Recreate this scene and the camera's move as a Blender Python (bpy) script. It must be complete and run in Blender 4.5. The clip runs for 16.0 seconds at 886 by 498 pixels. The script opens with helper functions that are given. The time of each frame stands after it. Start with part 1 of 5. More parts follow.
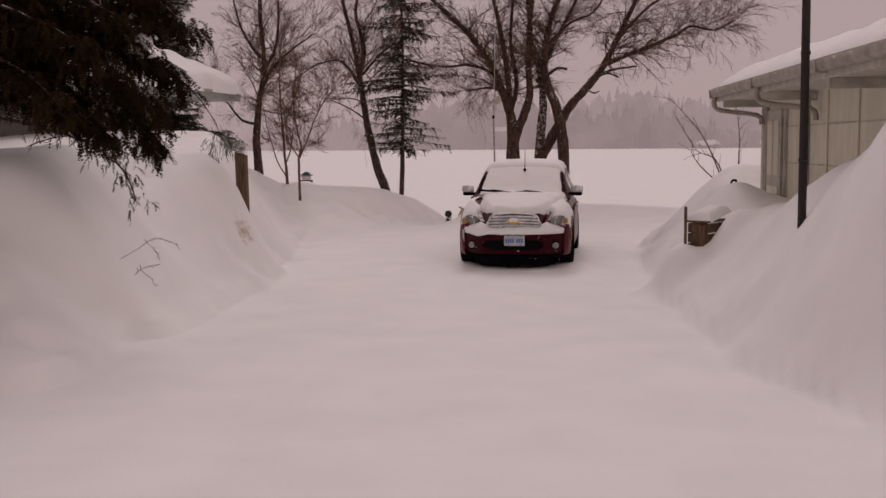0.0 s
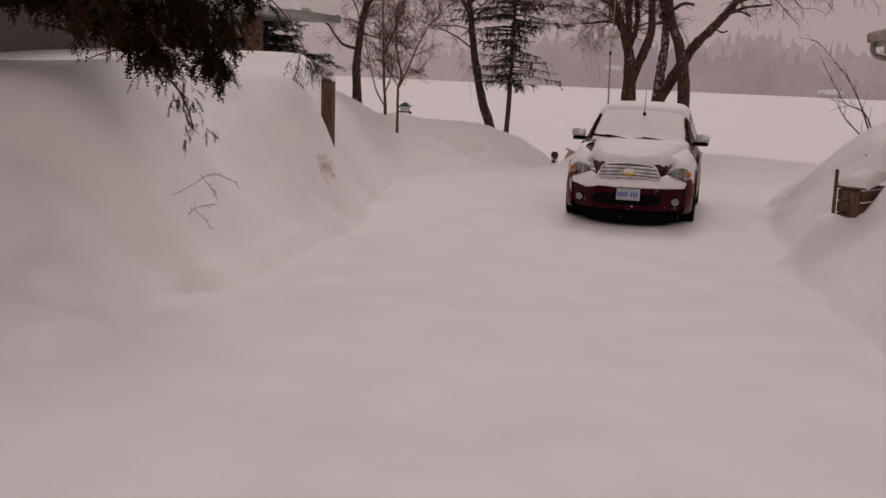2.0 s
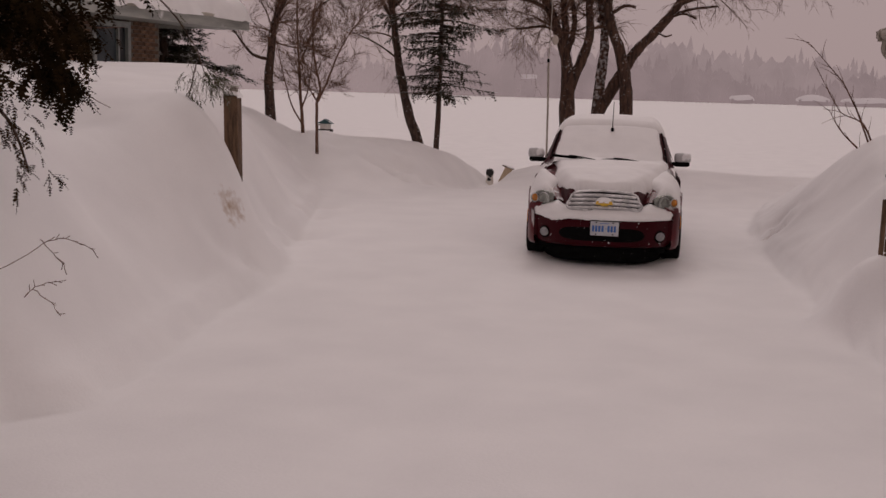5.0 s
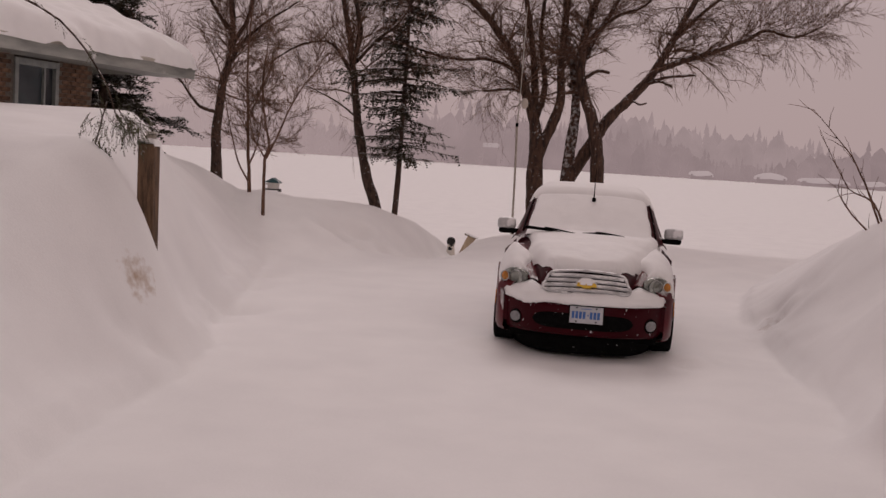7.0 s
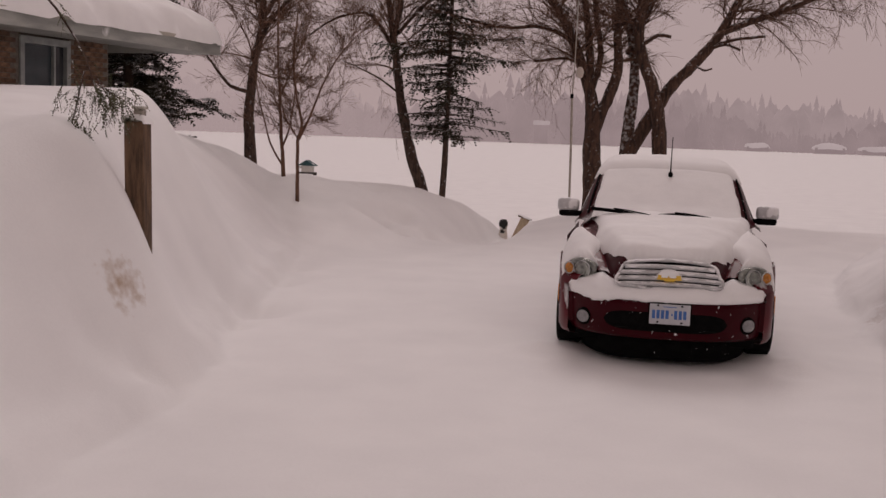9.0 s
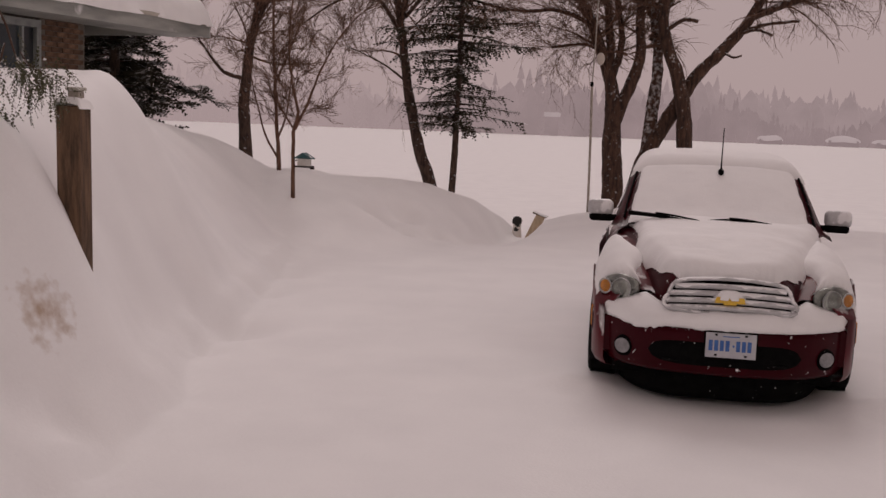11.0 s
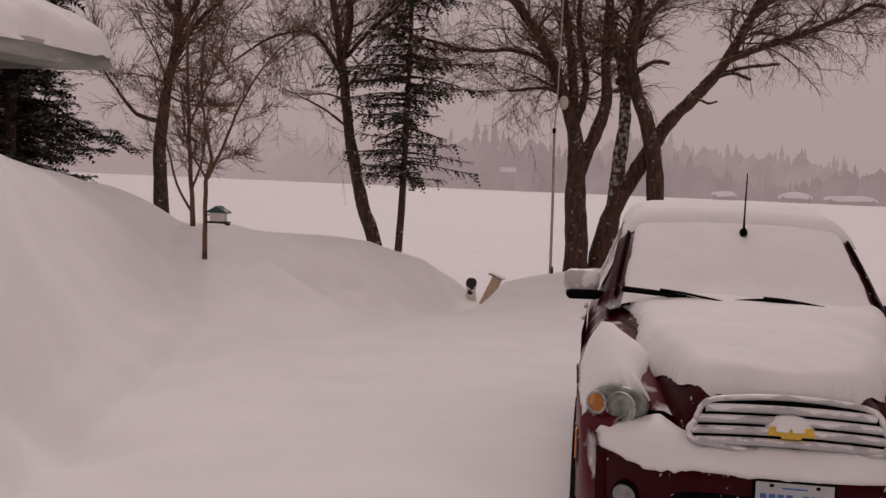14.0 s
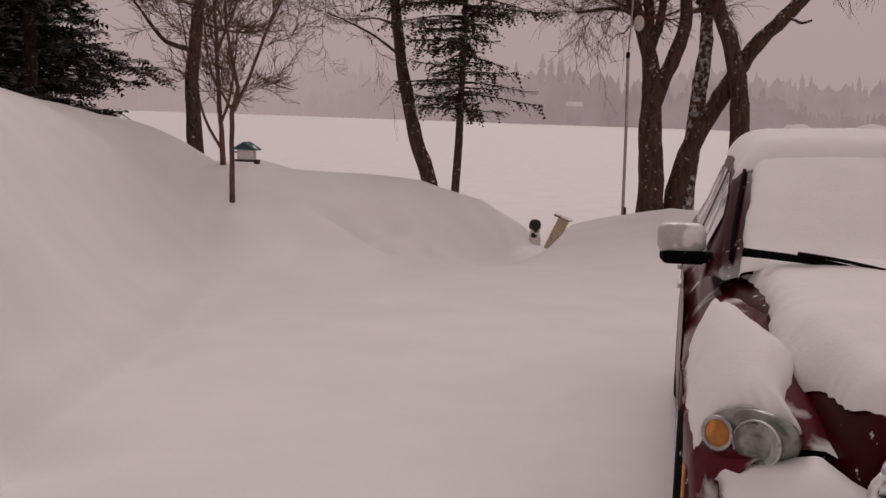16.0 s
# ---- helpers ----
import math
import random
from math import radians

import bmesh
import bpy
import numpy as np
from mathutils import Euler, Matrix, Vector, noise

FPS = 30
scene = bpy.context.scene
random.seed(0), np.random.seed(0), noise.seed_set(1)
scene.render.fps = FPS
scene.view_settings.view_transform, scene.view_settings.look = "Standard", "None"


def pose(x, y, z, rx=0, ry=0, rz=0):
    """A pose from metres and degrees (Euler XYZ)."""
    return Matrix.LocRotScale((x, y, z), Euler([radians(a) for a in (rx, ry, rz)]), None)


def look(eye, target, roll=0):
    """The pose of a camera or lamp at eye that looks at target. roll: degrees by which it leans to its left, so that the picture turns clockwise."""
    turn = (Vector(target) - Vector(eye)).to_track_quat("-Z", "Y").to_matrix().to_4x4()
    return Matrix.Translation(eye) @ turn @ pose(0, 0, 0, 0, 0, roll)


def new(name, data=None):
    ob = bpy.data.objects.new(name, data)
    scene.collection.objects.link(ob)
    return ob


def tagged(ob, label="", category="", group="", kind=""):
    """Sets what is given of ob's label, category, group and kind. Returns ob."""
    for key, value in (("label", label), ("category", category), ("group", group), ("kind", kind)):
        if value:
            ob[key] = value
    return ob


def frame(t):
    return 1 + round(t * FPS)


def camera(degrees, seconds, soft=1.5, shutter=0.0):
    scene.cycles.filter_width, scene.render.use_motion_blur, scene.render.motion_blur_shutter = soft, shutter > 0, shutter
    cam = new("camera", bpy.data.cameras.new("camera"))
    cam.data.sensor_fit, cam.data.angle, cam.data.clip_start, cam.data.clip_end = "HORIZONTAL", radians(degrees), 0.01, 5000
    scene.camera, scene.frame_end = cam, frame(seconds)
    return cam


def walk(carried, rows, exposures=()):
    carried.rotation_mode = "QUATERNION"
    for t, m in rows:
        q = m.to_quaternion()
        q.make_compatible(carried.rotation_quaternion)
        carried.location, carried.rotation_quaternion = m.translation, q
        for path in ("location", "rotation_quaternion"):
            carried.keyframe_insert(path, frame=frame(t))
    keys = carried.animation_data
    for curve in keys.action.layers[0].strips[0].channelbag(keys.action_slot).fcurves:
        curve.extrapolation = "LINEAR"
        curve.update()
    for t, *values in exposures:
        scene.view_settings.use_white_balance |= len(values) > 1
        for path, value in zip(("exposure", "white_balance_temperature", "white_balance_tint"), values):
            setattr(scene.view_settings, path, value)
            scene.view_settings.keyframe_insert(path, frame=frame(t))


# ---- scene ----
cam = camera(44.7, 16.0)
PATH = [
    (0, (1.424, -15.998, 1.889), (1.12, -14.031, 1.695), -0.4),
    (0.5, (1.416, -15.582, 1.857), (1.1, -13.616, 1.669), 1.1),
    (1, (1.366, -15.172, 1.885), (0.939, -13.229, 1.679), 2.3),
    (1.5, (1.245, -14.764, 1.857), (0.84, -12.828, 1.563), 1.1),
    (2, (1.154, -14.344, 1.896), (0.672, -12.429, 1.577), 2.5),
    (2.5, (1.002, -14.08, 1.83), (0.425, -12.18, 1.59), 2.8),
    (3, (0.846, -13.604, 1.838), (0.407, -11.672, 1.565), 1.6),
    (3.5, (0.66, -13.166, 1.825), (0.168, -11.25, 1.533), 3.0),
    (4, (0.49, -12.75, 1.835), (0.108, -10.811, 1.528), 3.4),
    (4.5, (0.392, -12.23, 1.849), (0.075, -10.282, 1.529), 1.0),
    (5, (0.289, -11.763, 1.9), (-0.048, -9.813, 1.606), 1.6),
    (7.5, (-0.021, -9.58, 1.802), (-0.276, -7.602, 1.651), 3.7),
    (8, (-0.053, -9.201, 1.788), (-0.254, -7.215, 1.651), 2.0),
    (8.5, (-0.113, -8.767, 1.675), (-0.428, -6.798, 1.517), 2.2),
    (9, (-0.206, -8.325, 1.749), (-0.568, -6.369, 1.538), 2.0),
    (11.5, (-0.564, -6.455, 1.718), (-0.943, -4.505, 1.491), 2.2),
    (12, (-0.645, -6.056, 1.668), (-0.922, -4.082, 1.506), 2.1),
    (12.5, (-0.69, -5.612, 1.679), (-0.939, -3.638, 1.47), 1.0),
    (13, (-0.705, -5.234, 1.675), (-1.008, -3.275, 1.403), 2.3),
    (13.5, (-0.724, -4.805, 1.699), (-0.986, -2.828, 1.547), 1.2),
    (14, (-0.753, -4.448, 1.67), (-1.057, -2.475, 1.547), 2.4),
    (14.5, (-0.808, -4.041, 1.665), (-1.212, -2.092, 1.478), 1.3),
    (15, (-0.878, -3.638, 1.652), (-1.214, -1.675, 1.466), 0.5),
    (15.5, (-0.892, -3.269, 1.625), (-1.231, -1.31, 1.409), 3.5),
    (16, (-0.932, -2.804, 1.617), (-1.349, -0.863, 1.372), 1.9),
]
walk(cam, [(t, look(eye, target, roll)) for t, eye, target, roll in PATH], [(0.0, -0.04), (1.5, -0.12), (4.0, -0.18), (5.0, -0.21), (7.5, 0.0), (9.0, -0.03), (16.0, -0.06)])
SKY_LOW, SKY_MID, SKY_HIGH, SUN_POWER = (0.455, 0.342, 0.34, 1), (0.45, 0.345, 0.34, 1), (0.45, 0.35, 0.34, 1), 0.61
# glow colours of the far shore, with haze painted in
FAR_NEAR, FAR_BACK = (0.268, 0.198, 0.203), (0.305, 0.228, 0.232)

# ---- light ----
world = bpy.data.worlds.new("winter_sky")
scene.world = world
world.use_nodes = True
wn, wl = world.node_tree.nodes, world.node_tree.links
wn.clear()
sky = wn.new("ShaderNodeTexSky")
sky.sky_type = "NISHITA"
sky.sun_disc = False
sky.sun_elevation = radians(32)
sky.sun_rotation = radians(150)
sky.dust_density = 6.0
dim = wn.new("ShaderNodeMix")
dim.data_type, dim.blend_type = "RGBA", "MULTIPLY"
dim.inputs[0].default_value = 1.0
dim.inputs[7].default_value = (0.08, 0.08, 0.08, 1)
# snowfall cloud: mauve grey at the horizon, brighter overhead
tc = wn.new("ShaderNodeTexCoord")
sep = wn.new("ShaderNodeSeparateXYZ")
cloud = wn.new("ShaderNodeValToRGB")
ce = cloud.color_ramp.elements
ce[0].position, ce[0].color = 0.0, SKY_LOW
ce[1].position, ce[1].color = 1.0, SKY_HIGH
mid = ce.new(0.3)
mid.color = SKY_MID
cover = wn.new("ShaderNodeMix")
cover.data_type = "RGBA"
cover.inputs[0].default_value = 0.93
bg = wn.new("ShaderNodeBackground")
wo = wn.new("ShaderNodeOutputWorld")
wl.new(tc.outputs["Generated"], sep.inputs[0])
wl.new(sep.outputs["Z"], cloud.inputs[0])
wl.new(sky.outputs[0], dim.inputs[6])
wl.new(dim.outputs[2], cover.inputs[6])
wl.new(cloud.outputs[0], cover.inputs[7])
wl.new(cover.outputs[2], bg.inputs[0])
wl.new(bg.outputs[0], wo.inputs[0])
sun_data = bpy.data.lights.new("sun", "SUN")
sun_data.energy, sun_data.angle, sun_data.color = SUN_POWER, radians(28), (1.0, 0.88, 0.86)
sun = new("sun", sun_data)
sun.matrix_world = look((-2, 22, 21), (0, 0, 0))


# ---- materials ----
def material(name, low, high, rough=0.6, metal=0.0, scale=6.0, detail=5.0, bump=0.2, dist=0.01, stretch=(1, 1, 1), fine=60.0, coat=0.0, random_tint=0.0):
    m = bpy.data.materials.new(name)
    m.use_nodes = True
    n, l = m.node_tree.nodes, m.node_tree.links
    p = n["Principled BSDF"]
    p.inputs["Roughness"].default_value, p.inputs["Metallic"].default_value = rough, metal
    p.inputs["Coat Weight"].default_value = coat
    co = n.new("ShaderNodeTexCoord")
    mp = n.new("ShaderNodeMapping")
    mp.inputs["Scale"].default_value = stretch
    a, b = n.new("ShaderNodeTexNoise"), n.new("ShaderNodeTexNoise")
    a.inputs["Scale"].default_value, a.inputs["Detail"].default_value = scale, detail
    b.inputs["Scale"].default_value, b.inputs["Detail"].default_value = fine, 3.0
    mix = n.new("ShaderNodeMath")
    mix.operation = "MULTIPLY_ADD"
    mix.inputs[1].default_value = 0.35
    ramp = n.new("ShaderNodeValToRGB")
    ramp.color_ramp.elements[0].position, ramp.color_ramp.elements[0].color = 0.4, (*low, 1)
    ramp.color_ramp.elements[1].position, ramp.color_ramp.elements[1].color = 0.85, (*high, 1)
    bp = n.new("ShaderNodeBump")
    bp.inputs["Strength"].default_value, bp.inputs["Distance"].default_value = bump, dist
    l.new(co.outputs["Object"], mp.inputs[0])
    l.new(mp.outputs[0], a.inputs["Vector"])
    l.new(mp.outputs[0], b.inputs["Vector"])
    l.new(b.outputs[0], mix.inputs[0])
    l.new(a.outputs[0], mix.inputs[2])
    l.new(mix.outputs[0], ramp.inputs[0])
    out = ramp.outputs[0]
    if random_tint:
        info = n.new("ShaderNodeObjectInfo")
        hsv = n.new("ShaderNodeHueSaturation")
        rng = n.new("ShaderNodeMapRange")
        rng.inputs[3].default_value, rng.inputs[4].default_value = 1 - random_tint, 1 + random_tint
        l.new(info.outputs["Random"], rng.inputs[0])
        l.new(rng.outputs[0], hsv.inputs["Value"])
        l.new(out, hsv.inputs["Color"])
        out = hsv.outputs[0]
    l.new(out, p.inputs["Base Color"])
    l.new(mix.outputs[0], bp.inputs["Height"])
    l.new(bp.outputs[0], p.inputs["Normal"])
    return m


def snowed(base, name, amount=0.5, scale=3.0, upward=0.6, soft=0.06):
    """The same surface with windblown snow sticking to it, most on what faces up."""
    m = base.copy()
    m.name = name
    n, l = m.node_tree.nodes, m.node_tree.links
    p = n["Principled BSDF"]
    src = p.inputs["Base Color"].links[0].from_socket
    geo, s = n.new("ShaderNodeNewGeometry"), n.new("ShaderNodeSeparateXYZ")
    tx = n.new("ShaderNodeTexNoise")
    co = n.new("ShaderNodeTexCoord")
    l.new(co.outputs["Object"], tx.inputs["Vector"])
    tx.inputs["Scale"].default_value, tx.inputs["Detail"].default_value = scale, 6.0
    l.new(geo.outputs["Normal"], s.inputs[0])
    k = n.new("ShaderNodeMath")
    k.operation = "MULTIPLY_ADD"
    k.inputs[1].default_value = upward * 0.5
    l.new(s.outputs["Z"], k.inputs[0])
    l.new(tx.outputs[0], k.inputs[2])
    r = n.new("ShaderNodeValToRGB")
    r.color_ramp.elements[0].position, r.color_ramp.elements[1].position = 0.72 - 0.3 * amount, 0.72 + soft - 0.3 * amount
    l.new(k.outputs[0], r.inputs[0])
    mx = n.new("ShaderNodeMix")
    mx.data_type = "RGBA"
    l.new(r.outputs[0], mx.inputs[0])
    l.new(src, mx.inputs[6])
    mx.inputs[7].default_value = (0.86, 0.86, 0.87, 1)
    l.new(mx.outputs[2], p.inputs["Base Color"])
    return m


SNOW = material("snow", (0.86, 0.86, 0.865), (0.93, 0.93, 0.93), 0.65, scale=1.3, detail=9, bump=0.22, dist=0.02, fine=55)


def stain(m, spot, reach, col):
    """Soil and dry grass showing through the snow at one spot."""
    n, l = m.node_tree.nodes, m.node_tree.links
    p = n["Principled BSDF"]
    src = p.inputs["Base Color"].links[0].from_socket
    co, d, tx = n.new("ShaderNodeTexCoord"), n.new("ShaderNodeVectorMath"), n.new("ShaderNodeTexNoise")
    d.operation = "DISTANCE"
    d.inputs[1].default_value = spot
    tx.inputs["Scale"].default_value, tx.inputs["Detail"].default_value = 11.0, 8.0
    l.new(co.outputs["Object"], d.inputs[0])
    l.new(co.outputs["Object"], tx.inputs["Vector"])
    k, f, r = n.new("ShaderNodeMapRange"), n.new("ShaderNodeMath"), n.new("ShaderNodeValToRGB")
    k.inputs[1].default_value, k.inputs[2].default_value, k.inputs[3].default_value, k.inputs[4].default_value = 0.0, reach, 0.5, -0.25
    f.operation = "ADD"
    l.new(d.outputs["Value"], k.inputs[0])
    l.new(k.outputs[0], f.inputs[0])
    l.new(tx.outputs[0], f.inputs[1])
    r.color_ramp.elements[0].position, r.color_ramp.elements[1].position = 0.62, 1.1
    l.new(f.outputs[0], r.inputs[0])
    mx = n.new("ShaderNodeMix")
    mx.data_type = "RGBA"
    mx.inputs[7].default_value = (*col, 1)
    l.new(r.outputs[0], mx.inputs[0])
    l.new(src, mx.inputs[6])
    l.new(mx.outputs[2], p.inputs["Base Color"])


stain(SNOW, (-3.56, -1.85, 0.69), 0.4, (0.5, 0.39, 0.3))
stain(SNOW, (2.15, 2.8, 0.2), 0.4, (0.6, 0.55, 0.52))
SNOW_SOFT = material("fresh_snow", (0.87, 0.87, 0.875), (0.92, 0.92, 0.92), 0.7, scale=5, bump=0.3, dist=0.012, fine=70)
BARK = material("willow_bark", (0.008, 0.005, 0.004), (0.1, 0.052, 0.034), 0.95, scale=15, bump=1.0, dist=0.05, stretch=(1, 1, 0.24), fine=40)
BARK_SNOW = snowed(BARK, "bark_with_snow", 0.3, 13.0, 0.45, 0.3)
BARK_WHITE = snowed(BARK, "bark_plastered", 0.8, 11.0, 0.3, 0.35)
BARK_GREY = snowed(material("maple_bark", (0.01, 0.006, 0.005), (0.1, 0.062, 0.046), 0.95, scale=18, bump=0.8, dist=0.02, stretch=(1, 1, 0.3)), "bark_dusted", 0.28, 11.0, 0.4, 0.15)
TWIG = material("twig_bark", (0.06, 0.032, 0.022), (0.17, 0.09, 0.058), 0.9, scale=8, bump=0.2)
NEEDLE = snowed(material("conifer_needles", (0.012, 0.013, 0.009), (0.06, 0.052, 0.034), 0.9, scale=4, bump=0.3), "needles_dusted", -0.05, 2.5, 0.5, 0.2)
CEDAR = snowed(material("cedar_leaves", (0.002, 0.004, 0.002), (0.04, 0.024, 0.011), 0.95, scale=2.5, bump=0.3), "cedar_dusted", -0.5, 2.0, 0.5)
PINE = snowed(material("pine_needles", (0.03, 0.045, 0.02), (0.12, 0.11, 0.06), 0.8, scale=6, bump=0.2), "pine_dusted", 0.0, 8.0, 0.5)
WOOD = material("weathered_wood", (0.03, 0.018, 0.01), (0.18, 0.105, 0.06), 0.8, scale=5, bump=0.5, dist=0.01, stretch=(6, 6, 0.7), fine=40)
DARKWOOD = material("dark_post_paint", (0.006, 0.005, 0.0045), (0.03, 0.022, 0.017), 0.75, scale=7, bump=0.4, stretch=(3, 3, 0.6))


# ---- shaping helpers ----
def part(name, bm, mat, parent=None, label="", smooth=True):
    me = bpy.data.meshes.new(name)
    bm.to_mesh(me)
    bm.free()
    me.materials.append(mat)
    if smooth:
        me.polygons.foreach_set("use_smooth", [True] * len(me.polygons))
    ob = new(name, me)
    if parent:
        ob.parent = parent
    return tagged(ob, label)


def lump(name, verts, faces, mat, parent=None, label="", smooth=True):
    me = bpy.data.meshes.new(name)
    me.from_pydata(verts, [], faces)
    me.materials.append(mat)
    if smooth:
        me.polygons.foreach_set("use_smooth", [True] * len(me.polygons))
    ob = new(name, me)
    if parent:
        ob.parent = parent
    return tagged(ob, label)


def thing(name, place, label, category, group="", turn=0.0):
    ob = new(name)
    ob.matrix_basis = pose(*place, 0, 0, turn)
    return tagged(ob, label, category, group)


def box(bm, x0, x1, y0, y1, z0, z1, bevel=0.0, seg=2):
    r = bmesh.ops.create_cube(bm, size=1.0)
    bmesh.ops.transform(bm, matrix=Matrix.Translation(((x0 + x1) / 2, (y0 + y1) / 2, (z0 + z1) / 2)) @ Matrix.Diagonal((x1 - x0, y1 - y0, z1 - z0, 1)), verts=r["verts"])
    if bevel:
        es = list({e for v in r["verts"] for e in v.link_edges})
        bmesh.ops.bevel(bm, geom=es, offset=bevel, segments=seg, affect="EDGES", profile=0.5)


def boxed(name, parent, mat, x0, x1, y0, y1, z0, z1, bevel=0.0, label="", smooth=False):
    bm = bmesh.new()
    box(bm, x0, x1, y0, y1, z0, z1, bevel)
    return part(name, bm, mat, parent, label, smooth)


def tube(vs, fs, pts, radii, n=6):
    """Adds a bent, tapering tube to the lists of corners and faces."""
    pts = [Vector(p) for p in pts]
    base = len(vs)
    up = Vector((0.31, 0.2, 0.93))
    for i, p in enumerate(pts):
        d = (pts[min(i + 1, len(pts) - 1)] - pts[max(i - 1, 0)]).normalized()
        a = d.cross(up)
        a = a.normalized() if a.length > 0.05 else d.cross(Vector((1, 0, 0))).normalized()
        b = d.cross(a)
        for k in range(n):
            w = 2 * math.pi * k / n
            vs.append(p + (a * math.cos(w) + b * math.sin(w)) * radii[i])
    for i in range(len(pts) - 1):
        for k in range(n):
            q = base + i * n
            fs.append((q + k, q + (k + 1) % n, q + n + (k + 1) % n, q + n + k))
    fs.append(tuple(base + (len(pts) - 1) * n + k for k in range(n)))
    fs.append(tuple(base + k for k in reversed(range(n))))


def bend(pts, steps=4, wobble=0.0, rng=random):
    """A smooth line through a few points."""
    pts = [Vector(p) for p in pts]
    out = []
    for i in range(len(pts) - 1):
        p0, p1, p2, p3 = pts[max(i - 1, 0)], pts[i], pts[i + 1], pts[min(i + 2, len(pts) - 1)]
        for s in range(steps):
            t = s / steps
            v = 0.5 * (2 * p1 + (p2 - p0) * t + (2 * p0 - 5 * p1 + 4 * p2 - p3) * t * t + (3 * p1 - p0 - 3 * p2 + p3) * t ** 3)
            out.append(v + Vector((rng.uniform(-1, 1), rng.uniform(-1, 1), rng.uniform(-1, 1))) * wobble)
    return out + [pts[-1]]


def limb(vs, fs, pts, r0, r1, n=8, wobble=0.0, rng=random, flare=0.0):
    line = bend(pts, 4, wobble, rng)
    k = len(line) - 1
    rs = [(r0 + (r1 - r0) * (i / k)) * (1 + flare * max(0, 1 - i / 3)) * rng.uniform(0.94, 1.06) for i in range(k + 1)]
    tube(vs, fs, line, rs, n)
    return line, rs


FINEST = 0.0025


def sprays(vs, fs, start, way, length, r, depth, rng, droop=0.0, spread=0.7, n=4):
    """A branch that forks on into ever finer twigs."""
    p, d, pts = Vector(start), Vector(way).normalized(), [Vector(start)]
    seg = 5 if depth > 0 else 3
    for i in range(seg):
        d = (d + Vector((rng.gauss(0, 0.14), rng.gauss(0, 0.14), rng.gauss(0.02, 0.12) - droop * (i / seg)))).normalized()
        p = p + d * (length / seg)
        pts.append(p)
    tube(vs, fs, pts, [max(FINEST, r * (1 - 0.75 * i / seg)) for i in range(seg + 1)], n if r > 0.012 else 3)
    if depth <= 0:
        return
    for i in range(1, seg + 1):
        for _ in range(2 if rng.random() < 0.3 else 1):
            side = Vector((rng.gauss(0, 1), rng.gauss(0, 1), rng.gauss(0.25, 0.7))).normalized()
            way2 = (pts[i] - pts[i - 1]).normalized() + side * spread
            sprays(vs, fs, pts[i], way2, length * rng.uniform(0.4, 0.68), max(0.004, r * 0.45), depth - 1, rng, droop * 1.3, spread, n)


# ---- ground ----
def lattice(seed):
    g = np.random.RandomState(seed).rand(64, 64)

    def value(x, y):
        xi, yi = np.floor(x).astype(int), np.floor(y).astype(int)
        u, v = x - xi, y - yi
        u, v = u * u * (3 - 2 * u), v * v * (3 - 2 * v)
        a, b, c, d = g[xi % 64, yi % 64], g[(xi + 1) % 64, yi % 64], g[xi % 64, (yi + 1) % 64], g[(xi + 1) % 64, (yi + 1) % 64]
        return (a * (1 - u) + b * u) * (1 - v) + (c * (1 - u) + d * u) * v - 0.5

    return value


NOISE = [lattice(s) for s in range(5)]


def ease(t):
    t = np.clip(t, 0, 1)
    return t * t * (3 - 2 * t)


def curve(at, xs, ys):
    """Values between given stations, rounded off."""
    return sum(np.interp(at + o, xs, ys) for o in (-0.5, -0.25, 0, 0.25, 0.5)) / 5


PITS = (
    (-4.52, 8.78, 0.27, 0.36), (-4.62, 8.23, 0.4, -0.1), (-4.06, 8.62, 0.14, 0.24), (-3.81, 8.87, 0.16, 0.08), (-4.3, 9.4, 0.28, 0.24), (-4.0, 9.75, 0.3, -0.09), (-3.7, 9.2, 0.14, 0.16), (-5.0, 10.2, 0.22, 0.12), (-4.75, 8.6, 0.35, -0.06), (-3.55, 10.6, 0.3, -0.08),
    (-5.6, 9.0, 0.25, 0.06), (-4.35, 3.4, 0.25, 0.12), (-4.6, 4.8, 0.3, 0.1), (-3.5, -2.4, 0.16, 0.09), (-3.25, -2.1, 0.12, 0.08), (-4.0, 1.6, 0.4, 0.2),
    (-3.8, 0.7, 0.2, 0.1), (3.0, -0.5, 0.75, -0.36), (2.2, 2.85, 0.13, 0.15), (2.38, 3.0, 0.1, -0.09), (2.35, 3.3, 0.1, 0.14), (2.1, 2.6, 0.14, 0.1), (2.25, 3.3, 0.12, 0.1), (2.5, 2.2, 0.16, -0.08), (1.9, 2.2, 0.1, -0.07),
    (-2.85, -8.4, 0.22, 0.1), (-3.1, -7.3, 0.25, -0.1), (0.2, -9.5, 0.12, 0.04), (0.5, -10.2, 0.12, 0.04), (-0.2, -8.8, 0.1, 0.035), (-1.05, 0.45, 0.12, -0.05),
    (1.05, 0.4, 0.13, -0.07), (1.25, 0.6, 0.1, -0.05), (0.98, 0.15, 0.1, 0.05), (-0.95, 0.2, 0.12, 0.04), (0.4, -0.15, 0.2, -0.03), (-0.4, -0.2, 0.2, -0.02),
    (-3.72, -1.5, 0.42, -0.45), (2.22, -2.6, 0.32, -0.42), (2.88, -2.5, 0.26, -0.26), (-0.3, -12.6, 0.14, 0.03), (0.1, -12.0, 0.13, 0.03), (0.35, -12.9, 0.12, 0.03), (-0.34, -9.08, 0.1, 0.05), (-0.2, -8.95, 0.09, 0.045), (-0.19, -10.16, 0.16, 0.05), (-0.05, -10.3, 0.12, -0.03),
)
